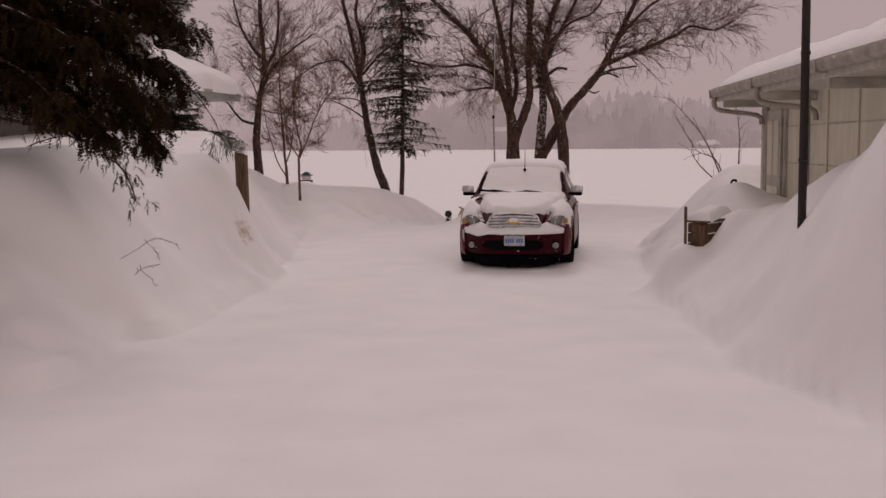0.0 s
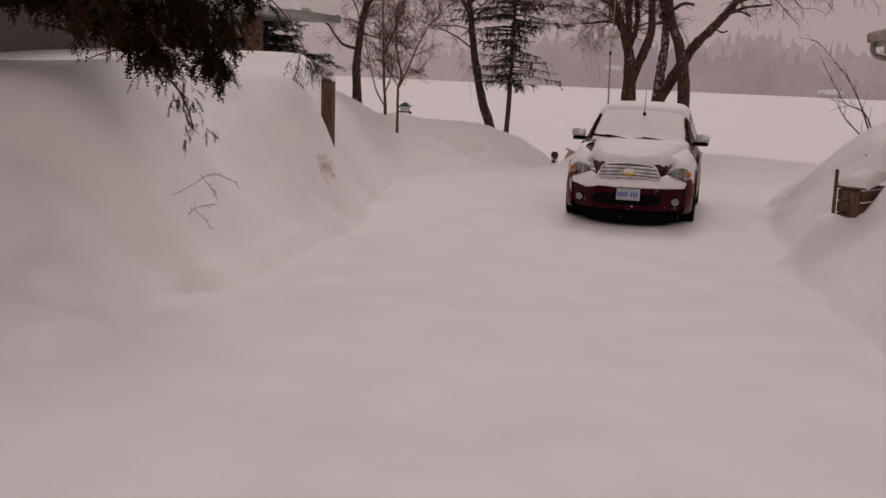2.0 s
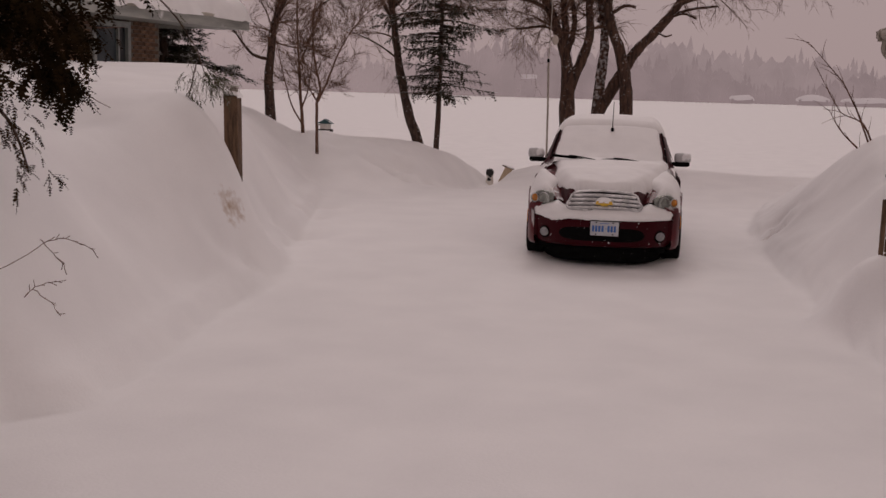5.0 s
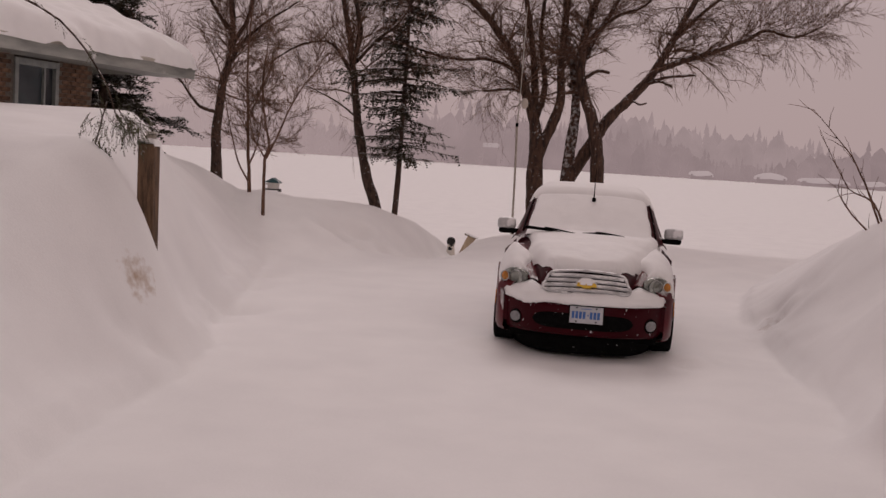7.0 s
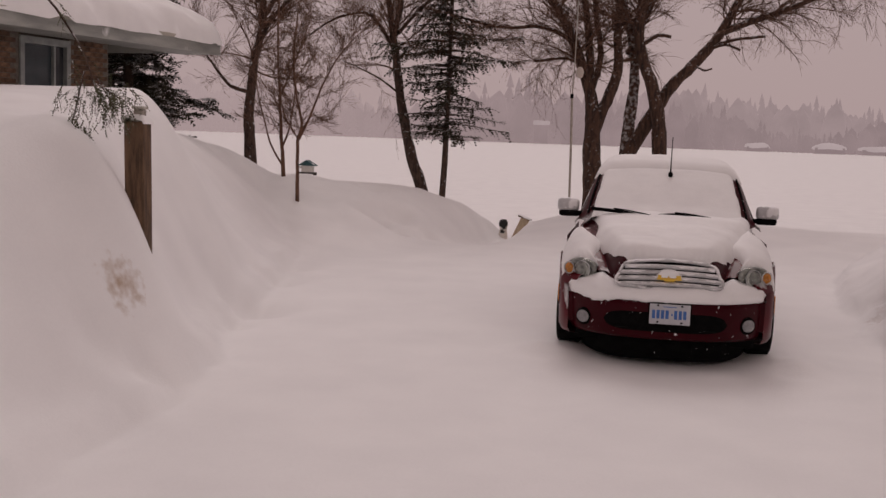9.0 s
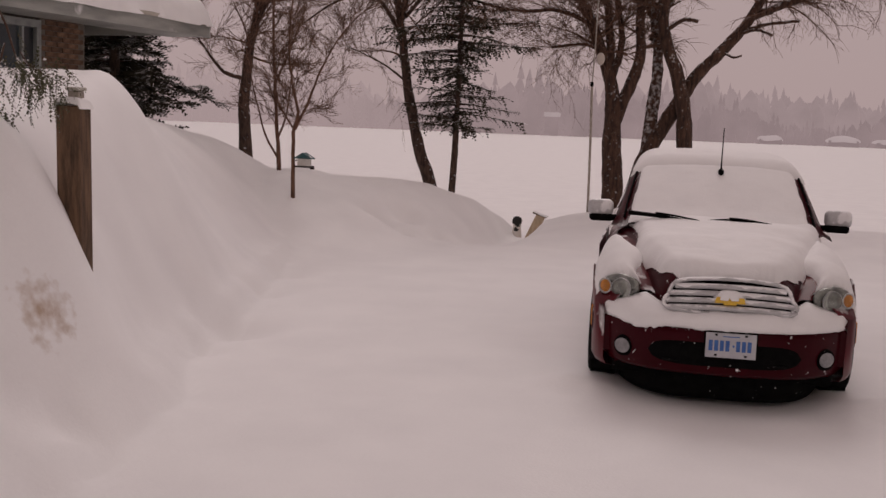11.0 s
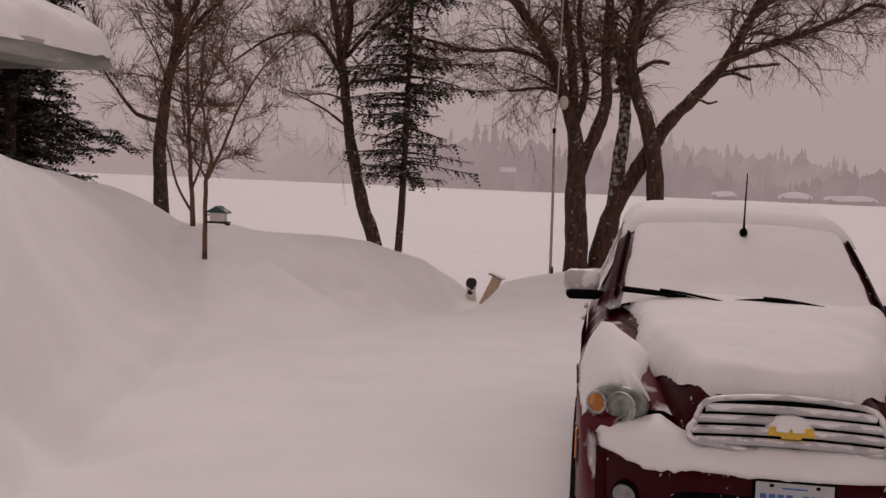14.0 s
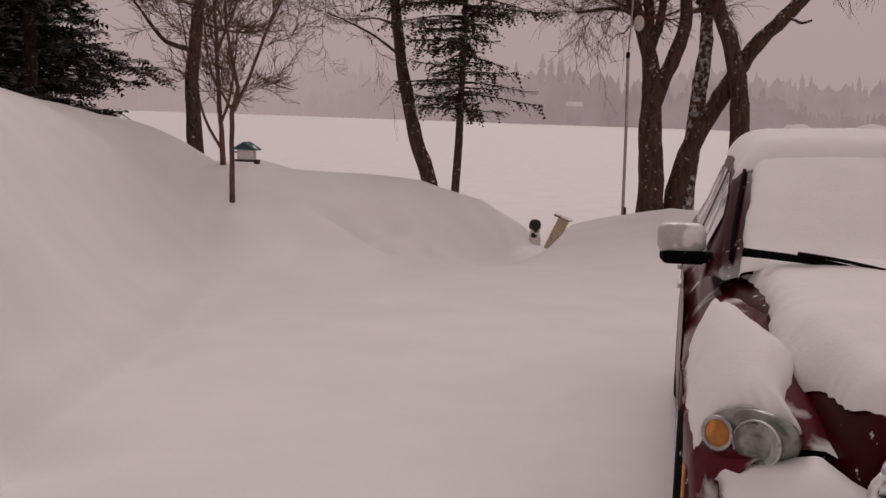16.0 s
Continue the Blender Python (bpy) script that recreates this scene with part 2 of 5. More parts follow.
TOE_L = ((-30, -2.6), (-9.2, -2.45), (-8.7, -2.45), (-7.5, -2.78), (-6.8, -3.08), (-6.45, -2.6), (-4.8, -2.85), (-3.2, -3.08), (-2.3, -3.08), (-0.8, -3.3), (0.2, -3.72), (1.2, -3.88), (2.6, -4.1), (5.6, -4.85), (8.3, -5.3), (12, -5.9), (16, -6.5))
HIGH_L = ((-30, 1.9), (-9, 1.3), (-7, 1.6), (-5, 1.85), (-3, 1.4), (-1.8, 1.75), (-0.9, 1.8), (0.3, 1.95), (1.8, 2.07), (4, 2.2), (6, 1.85), (8, 1.6), (10, 1.45), (13.2, 0.4), (16, -0.1), (22, -0.6))
WIDE_L = ((-9, 2.6), (-6, 1.35), (-3.5, 1.55), (-1.5, 1.0), (0, 1.0), (2.5, 1.5), (5, 2.25), (9, 2.15))
TOE_R = ((-30, 4.0), (-9.5, 3.1), (-8.4, 2.85), (-7.6, 2.5), (-4.5, 2.2), (-1.8, 2.05), (1, 2.0), (4.6, 2.05), (6.5, 2.35), (9, 3.1), (12, 4.2), (16, 6))
HIGH_R = ((-30, 2.0), (-9, 3.05), (-7.5, 2.45), (-6, 1.9), (-4.5, 1.6), (-3, 1.2), (-1.5, 1.05), (0.5, 1.05), (2.5, 1.5), (4, 1.4), (6, 1.3), (8, 1.1), (11, 0.75), (14, 0.3), (20, -0.15))
WIDE_R = ((-9, 1.25), (-6, 1.6), (-3, 1.4), (0, 1.2), (3, 1.5), (6, 1.9))


def stations_of(pairs, y):
    return curve(y, [p[0] for p in pairs], [p[1] for p in pairs])


def bank(d, height, width, step):
    """The face of a drifted bank: a low bench at its foot, then a long rounded slope."""
    k = np.clip((d - 0.35 * step) / width, 0, 1)
    lip = 0.15 * ease((d + 0.03) / 0.12) - 0.035 * np.exp(-((d + 0.06) / 0.1) ** 2)
    return lip + step * 0.4 * ease(d / (1.5 * step)) + (height - step * 0.4 - 0.15) * (0.45 * ease(k) + 0.55 * np.sin(k * math.pi / 2) ** 1.5)


def snow_height(x, y):
    x, y = np.asarray(x, float), np.asarray(y, float)
    wob = 0.16 * NOISE[0](x * 0.5 + 7, y * 0.8) + 0.09 * NOISE[1](x * 1.3, y * 1.5) + 0.03 * NOISE[4](x * 4.1, y * 4.3)
    drive = 0.3 * ease((-2.0 - y) / 12.0)
    # bank beside the drive on the house side
    toe = sum(np.interp(y + o, [p[0] for p in TOE_L], [p[1] for p in TOE_L]) for o in (-0.16, 0, 0.16)) / 3
    # the near end of the bank, cut back by the plough
    end = y + 9.75 - np.clip((-2.4 - x) * 1.05, 0, 1.2) + wob
    dl = -np.logaddexp(-3.5 * (toe - x + 0.7 * wob), -3.5 * np.clip(end * 0.8, -9, 9)) / 3.5
    left = np.where(dl > -0.05, bank(dl, stations_of(HIGH_L, y), stations_of(WIDE_L, y), 0.42), 0)
    # bank on the garage side
    dr = x - stations_of(TOE_R, y) + wob
    right = np.where(dr > -0.05, bank(dr, stations_of(HIGH_R, y), stations_of(WIDE_R, y), 0.3), 0)
    # ridge thrown up at the end of the yard, dipping where the path goes through
    cy = curve(x, [-12, -6, -5, -4, -3.1, -2.2, -1, 1, 3, 6], [9, 9.6, 10.6, 11.8, 13.6, 13.2, 13.6, 13, 12.3, 12])
    ch = np.interp(x, [-12, -6, -5, -4.4, -3.9, -3.5, -3.25, -2.9, -2.7, -2.45, -2, -1, 1, 3, 6], [0.92, 0.9, 0.82, 0.72, 0.5, 0.1, -0.35, -0.45, -0.3, 0.03, 0.16, 0.34, 0.27, 0.22, 0.2])
    front = ease((y - (cy - 5.2)) / 5.2)
    fall = ease((y - cy) / 9.0)
    ridge = np.where(y < cy, ch * front, ch * (1 - fall) - 1.15 * fall)
    lake = -1.15 + np.clip(y - 24, 0, 236) * (1.55 / 236)
    piled = np.where(y > 13, -9, np.where(left > 0, left, -9))
    piled = np.maximum(piled, np.where(y > 17, -9, np.where(right > 0, right, -9)))
    out = np.maximum(piled, ridge) + drive
    out = np.where(y > 23, lake, out)
    blend = ease((y - 19) / 4)
    out = np.where((y > 17) & (y <= 23), out * (1 - blend) + lake * blend, out)
    near = ease((30 - np.abs(y)) / 8)
    side = np.maximum(np.maximum(ease(dl / 0.8), ease(dr / 0.8)), ease((y - 6) / 3))
    out = out + near * (0.05 * NOISE[2](x * 0.45, y * 0.45) + 0.016 * NOISE[3](x * 1.3, y * 1.3)) * (0.13 + 1.1 * side)
    # trampled pits, clods and hollows
    for px, py, pr, pd in PITS:
        out = out - pd * np.exp(-((x - px) ** 2 + (y - py) ** 2) / (pr * pr))
    # wheel-high skirts of snow thrown round the car
    out = out + 0.05 * np.exp(-((np.abs(x) - 0.85) / 0.3) ** 2) * ease((y + 0.3) / 0.6) * ease((1.6 - y) / 0.6)
    # broad swells and shallow scoops on the faces of the banks
    face = np.maximum(ease(dl / 0.7) * ease((3.0 - dl) / 1.8), ease(dr / 0.7) * ease((2.8 - dr) / 1.6)) * near
    out = out + face * (0.2 * NOISE[1](x * 0.8 + 3, y * 0.75 + 5) + 0.08 * NOISE[2](x * 1.9, y * 1.7 + 9) + 0.016 * NOISE[3](x * 5, y * 5))
    # crumbly broken edge along the foot of each bank
    edge = (np.exp(-((dl - 0.1) / 0.22) ** 2) + np.exp(-((dr - 0.1) / 0.22) ** 2)) * near
    out = out + edge * (0.05 * NOISE[4](x * 3.1, y * 3.3) + 0.03 * NOISE[0](x * 7.3, y * 7.1))
    # softly drifted-in wheel ruts on the drive
    for rut in (-0.75, 0.75):
        out = out - 0.02 * np.exp(-((x - rut - 0.1 * np.sin(y * 0.4)) / 0.2) ** 2) * (y < 0.3) * (np.abs(x) < 3)
    return out


def build_ground():
    def stations(lo, hi, step, far_lo, far_hi):
        mid = list(np.arange(lo, hi + 1e-6, step))
        a, b, s = [], [], step
        v = hi
        while v < far_hi:
            s *= 1.22
            v += s
            b.append(min(v, far_hi))
        v, s = lo, step
        while v > far_lo:
            s *= 1.22
            v -= s
            a.append(max(v, far_lo))
        return np.array(a[::-1] + mid + b)

    xs, ys = stations(-9.5, 6.5, 0.085, -900, 900), stations(-15, 16, 0.095, -300, 1500)
    gx, gy = np.meshgrid(xs, ys)
    gz = snow_height(gx, gy)
    w, h = len(xs), len(ys)
    q = (np.arange(h - 1)[:, None] * w + np.arange(w - 1)[None, :]).ravel()
    faces = np.stack([q, q + 1, q + w + 1, q + w], 1)
    me = bpy.data.meshes.new("ground")
    me.from_pydata(np.stack([gx.ravel(), gy.ravel(), gz.ravel()], 1).tolist(), [], faces.tolist())
    me.polygons.foreach_set("use_smooth", [True] * len(me.polygons))
    me.materials.append(SNOW)
    return tagged(new("ground", me), "deep windblown snow over drive, banks and frozen lake", "snow", kind="structure")


build_ground()


def zs(x, y):
    return float(snow_height(x, y))


# ---- trees ----
def bare_tree(place, label, limbs, seed, bark, twig_start, depth=2, density=1.0, droop=0.0, length=1.0, trunk_name="trunk", group="bare trees"):
    """A leafless tree: each limb is (points, first radius, last radius); twigs grow from the upper part of every limb."""
    rng = random.Random(seed)
    tree = thing("bare_tree", place, label, "tree", group)
    o = Vector(place)
    vc, fc = [], []
    for i, (pts, r0, r1) in enumerate(limbs):
        rel = [Vector(p) - o for p in pts]
        vs, fs = [], []
        line, rs = limb(vs, fs, rel, r0, r1, 10 if r0 > 0.07 else 6, 0.012 if r0 > 0.05 else 0.006, rng, 0.25 if i == 0 else 0)
        if i == 0:
            lump(trunk_name, vs, fs, bark, tree)
        else:
            lump("limb", vs, fs, bark, tree)
        for k in range(1, len(line)):
            if line[k].z + o.z < twig_start:
                continue
            way = (line[k] - line[k - 1]).normalized()
            for _ in range(max(1, round(density * (1.6 if k < len(line) - 1 else 3)))):
                side = Vector((rng.gauss(0, 1), rng.gauss(0, 0.9), rng.gauss(0.2, 0.8))).normalized()
                sprays(vc, fc, line[k], way * 0.7 + side * 0.9, length * rng.uniform(0.5, 1.1), max(0.005, rs[k] * 0.26), depth, rng, droop)
    lump("crown", vc, fc, TWIG, tree, "fine leafless twigs")["kind"] = "stuff"
    return tree


def conifer(name, place, label, height, width, seed, needles, bare=0.12, trunk_r=0.09, spread=1.0, lean=(0, 0), tuft=0.2, taper=0.75, sag_to=0.5, fewest=3, hang=0.55, start=1.0, slim=0.36):
    """A conifer: tapered trunk, drooping boughs, and a crown of many small flat sprays."""
    rng = random.Random(seed)
    tree = thing(name, place, label, "tree", "conifers")
    vt, ft = [], []
    top = Vector((lean[0], lean[1], height))
    limb(vt, ft, [(0, 0, -0.4), top * 0.35 + Vector((0.05, 0, 0)), top * 0.7, top], trunk_r, 0.012, 8, 0.01, rng, 0.2)
    lump("trunk", vt, ft, BARK_GREY, tree)
    vb, fb, vn, fn = [], [], [], []
    z = height * bare
    while z < height * 0.985:
        f = (z - height * bare) / (height * (1 - bare))
        reach = width * (1 - f) ** taper * (0.75 + 0.25 * math.sin(f * 19 + seed)) * min(1.0, start + f * 3) + 0.08
        for _ in range(rng.choice((fewest, fewest + 1))):
            a = rng.uniform(0, 2 * math.pi)
            ln = reach * rng.uniform(0.35, 1.15)
            root = top * (z / height) + Vector((0, 0, rng.uniform(-0.06, 0.06)))
            d = Vector((math.cos(a), math.sin(a), 0))
            sag = rng.uniform(0.15, sag_to)
            pts = [root + d * (ln * s) + Vector((0, 0, ln * (0.1 * s - sag * s * s + (0.16 * s ** 4)))) for s in (0, 0.25, 0.5, 0.75, 1)]
            tube(vb, fb, pts, [0.018 * (0.4 + ln), 0.014, 0.011, 0.008, 0.004], 4)
            count = max(4, int(ln * 15 * spread))
            for c in range(count):
                s = 0.15 + 0.85 * (c + rng.random()) / count
                i = min(3, int(s * 4))
                p = pts[i].lerp(pts[i + 1], s * 4 - i)
                side = d.cross(Vector((0, 0, 1))) * rng.choice((-1, 1))
                w = (d * rng.uniform(0.3, 1.0) + side * rng.uniform(0.2, 1.1) + Vector((0, 0, rng.uniform(-hang, 0.2)))).normalized()
                spray_leaf(vn, fn, p, w, tuft * rng.uniform(0.6, 1.4), rng, slim)
        z += 0.085 * rng.uniform(0.8, 1.25)
    lump("branchwork", vb, fb, BARK_GREY, tree)["kind"] = "stuff"
    lump("crown", vn, fn, needles, tree, "dense dark evergreen sprays", smooth=False)
    return tree


def spray_leaf(vs, fs, p, way, size, rng, slim=0.36):
    """One small feathered spray: a spine with short side blades."""
    side = way.cross(Vector((rng.gauss(0, 0.3), rng.gauss(0, 0.3), 1))).normalized()
    b = len(vs)
    n = 4
    for i in range(n):
        q = p + way * (size * i / n) + Vector((0, 0, -0.12 * size * (i / n) ** 2))
        e = size * slim * (1 - 0.6 * i / n)
        vs.extend([q, q + side * e + way * e * 0.9 + Vector((0, 0, rng.uniform(-0.1, 0.04) * size)), q + way * size * 0.22, q - side * e + way * e * 0.9 + Vector((0, 0, rng.uniform(-0.1, 0.04) * size))])
        fs.extend([(b + i * 4, b + i * 4 + 1, b + i * 4 + 2), (b + i * 4, b + i * 4 + 2, b + i * 4 + 3)])


# the forked willow behind the parked car
Y = 16.5
bare_tree((-1.38, Y, -0.4), "large bare willow with snow plastered on its trunk", [
    ([(-1.36, Y, -0.5), (-1.38, Y, 0.6), (-1.44, Y, 1.5), (-1.46, Y, 2.1), (-1.5, Y, 2.6), (-1.75, Y, 3.4), (-2.3, Y - 0.2, 4.6), (-3.2, Y - 0.4, 5.6), (-4.3, Y - 0.5, 6.6)], 0.25, 0.05),
    ([(-1.44, Y, 1.9), (-1.15, Y - 0.05, 2.65), (-0.95, Y, 3.3), (-1.0, Y + 0.2, 4.4), (-0.9, Y + 0.3, 6.2), (-0.6, Y + 0.4, 7.6)], 0.15, 0.05),
    ([(-1.55, Y, 2.8), (-1.62, Y + 0.1, 3.9), (-1.95, Y + 0.3, 5.8), (-2.4, Y + 0.4, 7.4)], 0.11, 0.04),
    ([(-1.5, Y, 2.9), (-1.35, Y + 0.2, 3.7), (-1.55, Y + 0.4, 4.9), (-1.45, Y + 0.5, 6.6)], 0.09, 0.035),
    ([(-1.75, Y - 0.02, 3.4), (-2.1, Y - 0.2, 3.55), (-2.8, Y - 0.3, 3.47)], 0.045, 0.03),
    ([(-1.9, Y - 0.1, 3.9), (-2.6, Y - 0.5, 4.2), (-3.6, Y - 0.9, 4.15), (-4.6, Y - 1.0, 4.4)], 0.06, 0.02),
], 3, BARK_SNOW, 3.3, 2, 1.75, 0.25, 1.1)
bare_tree((-0.75, Y + 0.5, -0.4), "slender pale willow stem plastered with snow", [
    ([(-0.85, Y + 0.5, -0.5), (-0.68, Y + 0.5, 1.6), (-0.62, Y + 0.5, 2.5), (-0.58, Y + 0.5, 3.3), (-0.68, Y + 0.5, 4.1), (-0.95, Y + 0.6, 5.1), (-1.1, Y + 0.7, 7.2)], 0.17, 0.06),
    ([(-0.73, Y + 0.5, 3.7), (-0.3, Y + 0.6, 4.8), (0.4, Y + 0.8, 6.2), (1.0, Y + 0.9, 7.4)], 0.08, 0.03),
], 5, BARK_WHITE, 3.8, 2, 1.3, 0.2, 1.15)
bare_tree((-0.5, Y, -0.4), "leaning bare willow with broken branch stubs", [
    ([(-1.0, Y + 0.3, -0.5), (-0.95, Y + 0.3, 0.4), (-0.7, Y + 0.3, 1.27), (-0.38, Y + 0.3, 1.93), (-0.03, Y + 0.25, 2.53), (0.27, Y + 0.2, 3.02), (0.68, Y + 0.1, 3.46), (1.1, Y, 3.95), (1.42, Y, 4.5), (1.75, Y, 5.2), (2.2, Y + 0.2, 6.2), (2.6, Y + 0.3, 7.2)], 0.2, 0.05),
    ([(0.12, Y, -0.5), (0.06, Y, 1.5), (0.0, Y, 2.25), (-0.16, Y, 2.95), (-0.42, Y, 3.65), (-0.52, Y, 4.3), (-0.4, Y + 0.2, 5.3), (0.0, Y + 0.3, 6.6), (0.2, Y + 0.3, 7.6)], 0.19, 0.06),
    ([(1.25, Y, 4.2), (1.9, Y, 4.45), (2.68, Y, 4.74), (3.3, Y, 5.0), (3.75, Y, 5.25), (4.4, Y - 0.1, 5.12), (5.0, Y - 0.2, 5.4)], 0.085, 0.018),
    ([(1.0, Y, 3.85), (1.5, Y - 0.1, 4.03), (2.19, Y - 0.2, 4.11)], 0.045, 0.028),
    ([(0.95, Y, 3.8), (1.35, Y - 0.2, 3.92), (1.67, Y - 0.3, 3.79)], 0.04, 0.025),
    ([(0.75, Y, 3.45), (0.95, Y - 0.1, 3.36), (1.11, Y - 0.15, 3.4)], 0.03, 0.018),
    ([(-0.42, Y, 3.9), (-0.1, Y - 0.3, 4.08), (0.18, Y - 0.4, 4.04)], 0.05, 0.035),
    ([(1.7, Y, 5.0), (2.6, Y, 5.9), (3.6, Y, 6.3), (4.6, Y, 6.2)], 0.05, 0.014),
    ([(-0.5, Y, 4.7), (0.2, Y, 5.4), (0.9, Y, 5.7), (1.3, Y, 6.3)], 0.05, 0.018),
], 8, BARK_SNOW, 4.3, 2, 1.6, 0.25, 1.05)
Y = 15.3
bare_tree((-5.05, Y, 0.2), "bare leaning maple with dark furrowed bark", [
    ([(-4.95, Y, -0.3), (-5.1, Y, 0.5), (-5.35, Y, 1.2), (-5.56, Y, 2.0), (-5.72, Y, 2.9), (-5.85, Y, 3.8), (-5.98, Y, 4.6), (-6.25, Y, 5.7), (-6.6, Y, 7.2)], 0.15, 0.04),
    ([(-5.85, Y, 3.9), (-5.7, Y - 0.1, 4.7), (-5.9, Y - 0.2, 5.8), (-5.6, Y - 0.2, 7.0)], 0.08, 0.03),
    ([(-5.8, Y, 3.5), (-6.3, Y - 0.3, 4.3), (-7.0, Y - 0.6, 4.2), (-7.7, Y - 0.8, 3.7)], 0.05, 0.015),
    ([(-5.75, Y, 3.95), (-5.2, Y - 0.2, 4.5), (-4.7, Y - 0.3, 4.9), (-4.1, Y - 0.4, 6.0)], 0.05, 0.015),
    ([(-5.65, Y, 2.6), (-6.2, Y - 0.3, 3.0), (-6.9, Y - 0.4, 3.3)], 0.03, 0.01),
], 11, BARK_GREY, 2.9, 2, 1.3, 0.02, 1.1)
Y = 12.0
bare_tree((-7.95, Y, 0.7), "bare forked maple behind the snow mound", [
    ([(-7.85, Y, 0.3), (-7.9, Y, 1.2), (-7.95, Y, 2.0), (-7.88, Y, 2.9), (-7.75, Y, 3.5), (-7.68, Y, 4.0), (-7.75, Y, 5.0), (-7.8, Y, 6.4)], 0.13, 0.04),
    ([(-7.8, Y, 3.3), (-7.45, Y - 0.1, 3.9), (-6.9, Y - 0.2, 4.35), (-6.2, Y - 0.3, 4.8)], 0.06, 0.015),
    ([(-7.93, Y, 2.45), (-8.25, Y - 0.2, 2.55), (-8.5, Y - 0.3, 2.85), (-8.8, Y - 0.4, 3.3)], 0.05, 0.014),
    ([(-7.7, Y, 3.9), (-7.35, Y + 0.1, 4.6), (-7.3, Y + 0.1, 6.0)], 0.06, 0.02),
    ([(-7.8, Y, 4.2), (-8.3, Y, 5.0), (-8.6, Y, 6.2)], 0.05, 0.015),
], 14, BARK_GREY, 2.7, 2, 1.3, 0.02, 1.05)
Y = 9.5
bare_tree((-6.38, Y, 0.8), "slim bare sapling growing from the snow", [
    ([(-6.33, Y, 0.5), (-6.37, Y, 1.2), (-6.42, Y, 1.8), (-6.46, Y, 2.5), (-6.5, Y, 3.4), (-6.45, Y, 4.4)], 0.042, 0.012),
    ([(-6.36, Y, 1.1), (-6.6, Y, 1.5), (-6.8, Y, 2.2), (-6.95, Y, 2.9)], 0.022, 0.007),
    ([(-6.4, Y, 1.4), (-6.2, Y - 0.1, 1.9), (-6.1, Y - 0.2, 2.6)], 0.02, 0.007),
    ([(-6.44, Y, 2.3), (-6.15, Y, 3.0), (-5.9, Y, 3.7)], 0.018, 0.006),
], 17, TWIG, 1.6, 2, 0.5, 0.0, 0.6)
Y = 8.15
bare_tree((-5.64, Y, 0.5), "slim bare sapling holding a bird feeder", [
    ([(-5.64, Y, 0.3), (-5.65, Y, 0.9), (-5.66, Y, 1.56), (-5.6, Y, 1.85), (-5.7, Y, 2.3), (-5.75, Y, 2.8), (-5.7, Y, 3.6)], 0.036, 0.01),
    ([(-5.64, Y, 1.6), (-5.45, Y, 2.0), (-5.25, Y, 2.5), (-4.95, Y, 3.0), (-4.65, Y, 3.3)], 0.022, 0.006),
    ([(-5.66, Y, 1.6), (-5.9, Y, 2.0), (-6.0, Y, 2.6)], 0.018, 0.006),
], 19, TWIG, 1.7, 2, 0.5, 0.0, 0.6)
conifer("spruce_tree", (-4.66, 15.3, 0.2), "slender dark spruce with snow-dusted boughs", 7.8, 2.2, 21, NEEDLE, 0.2, 0.075, 1.35, (0.12, 0), 0.2, 0.65, 0.4, 3, 1.3, 0.6, 0.22)
conifer("spruce_tree", (-10.3, 11.5, 0.6), "broad dark spruce beside the brick house", 6.5, 2.3, 23, NEEDLE, 0.06, 0.13, 1.9, (0, 0), 0.24)
conifer("spruce_tree", (-11.8, 13.5, 0.6), "tall dark spruce beyond the brick house", 9.5, 2.3, 25, NEEDLE, 0.08, 0.14, 1.6, (0, 0), 0.26)


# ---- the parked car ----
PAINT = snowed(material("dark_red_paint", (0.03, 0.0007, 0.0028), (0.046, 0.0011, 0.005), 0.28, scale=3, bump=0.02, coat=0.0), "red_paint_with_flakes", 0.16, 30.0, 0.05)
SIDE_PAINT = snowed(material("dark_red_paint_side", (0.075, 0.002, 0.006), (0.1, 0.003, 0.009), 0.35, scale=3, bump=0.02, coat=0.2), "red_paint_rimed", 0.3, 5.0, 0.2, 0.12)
RUBBER = snowed(material("tyre_rubber", (0.004, 0.004, 0.004), (0.012, 0.012, 0.012), 0.95, scale=20, bump=0.4), "rubber_with_flakes", 0.05, 40.0, 0.1)
BLACK = snowed(material("black_plastic", (0.002, 0.002, 0.002), (0.006, 0.006, 0.006), 0.8, scale=20, bump=0.15), "black_plastic_flakes", 0.05, 40.0, 0.05)
CHROME = snowed(material("satin_silver", (0.42, 0.42, 0.43), (0.6, 0.6, 0.61), 0.45, 0.15, scale=9, bump=0.05), "silver_rimed", 0.55, 9.0, 0.35)
GOLD = material("gold_enamel", (0.62, 0.38, 0.03), (0.75, 0.5, 0.07), 0.35, 0.3, scale=25, bump=0.05)
AMBER = material("amber_lens", (0.55, 0.2, 0.03), (0.7, 0.28, 0.05), 0.25, scale=40, bump=0.3, dist=0.004)
REFLECT = material("lamp_reflector", (0.1, 0.105, 0.1), (0.42, 0.43, 0.4), 0.25, 0.5, scale=14, bump=0.25, dist=0.006)
FLUTED = material("fluted_glass", (0.2, 0.21, 0.19), (0.62, 0.64, 0.6), 0.25, 0.3, scale=30, bump=0.5, dist=0.006, stretch=(1.6, 1, 0.18))
FOGLENS = snowed(material("fog_lens", (0.16, 0.16, 0.17), (0.32, 0.32, 0.33), 0.3, scale=18, bump=0.15), "fog_lens_rimed", 0.15, 14.0, 0.2)
PLATE = material("plate_white", (0.42, 0.43, 0.46), (0.52, 0.53, 0.56), 0.45, scale=12, bump=0.05)
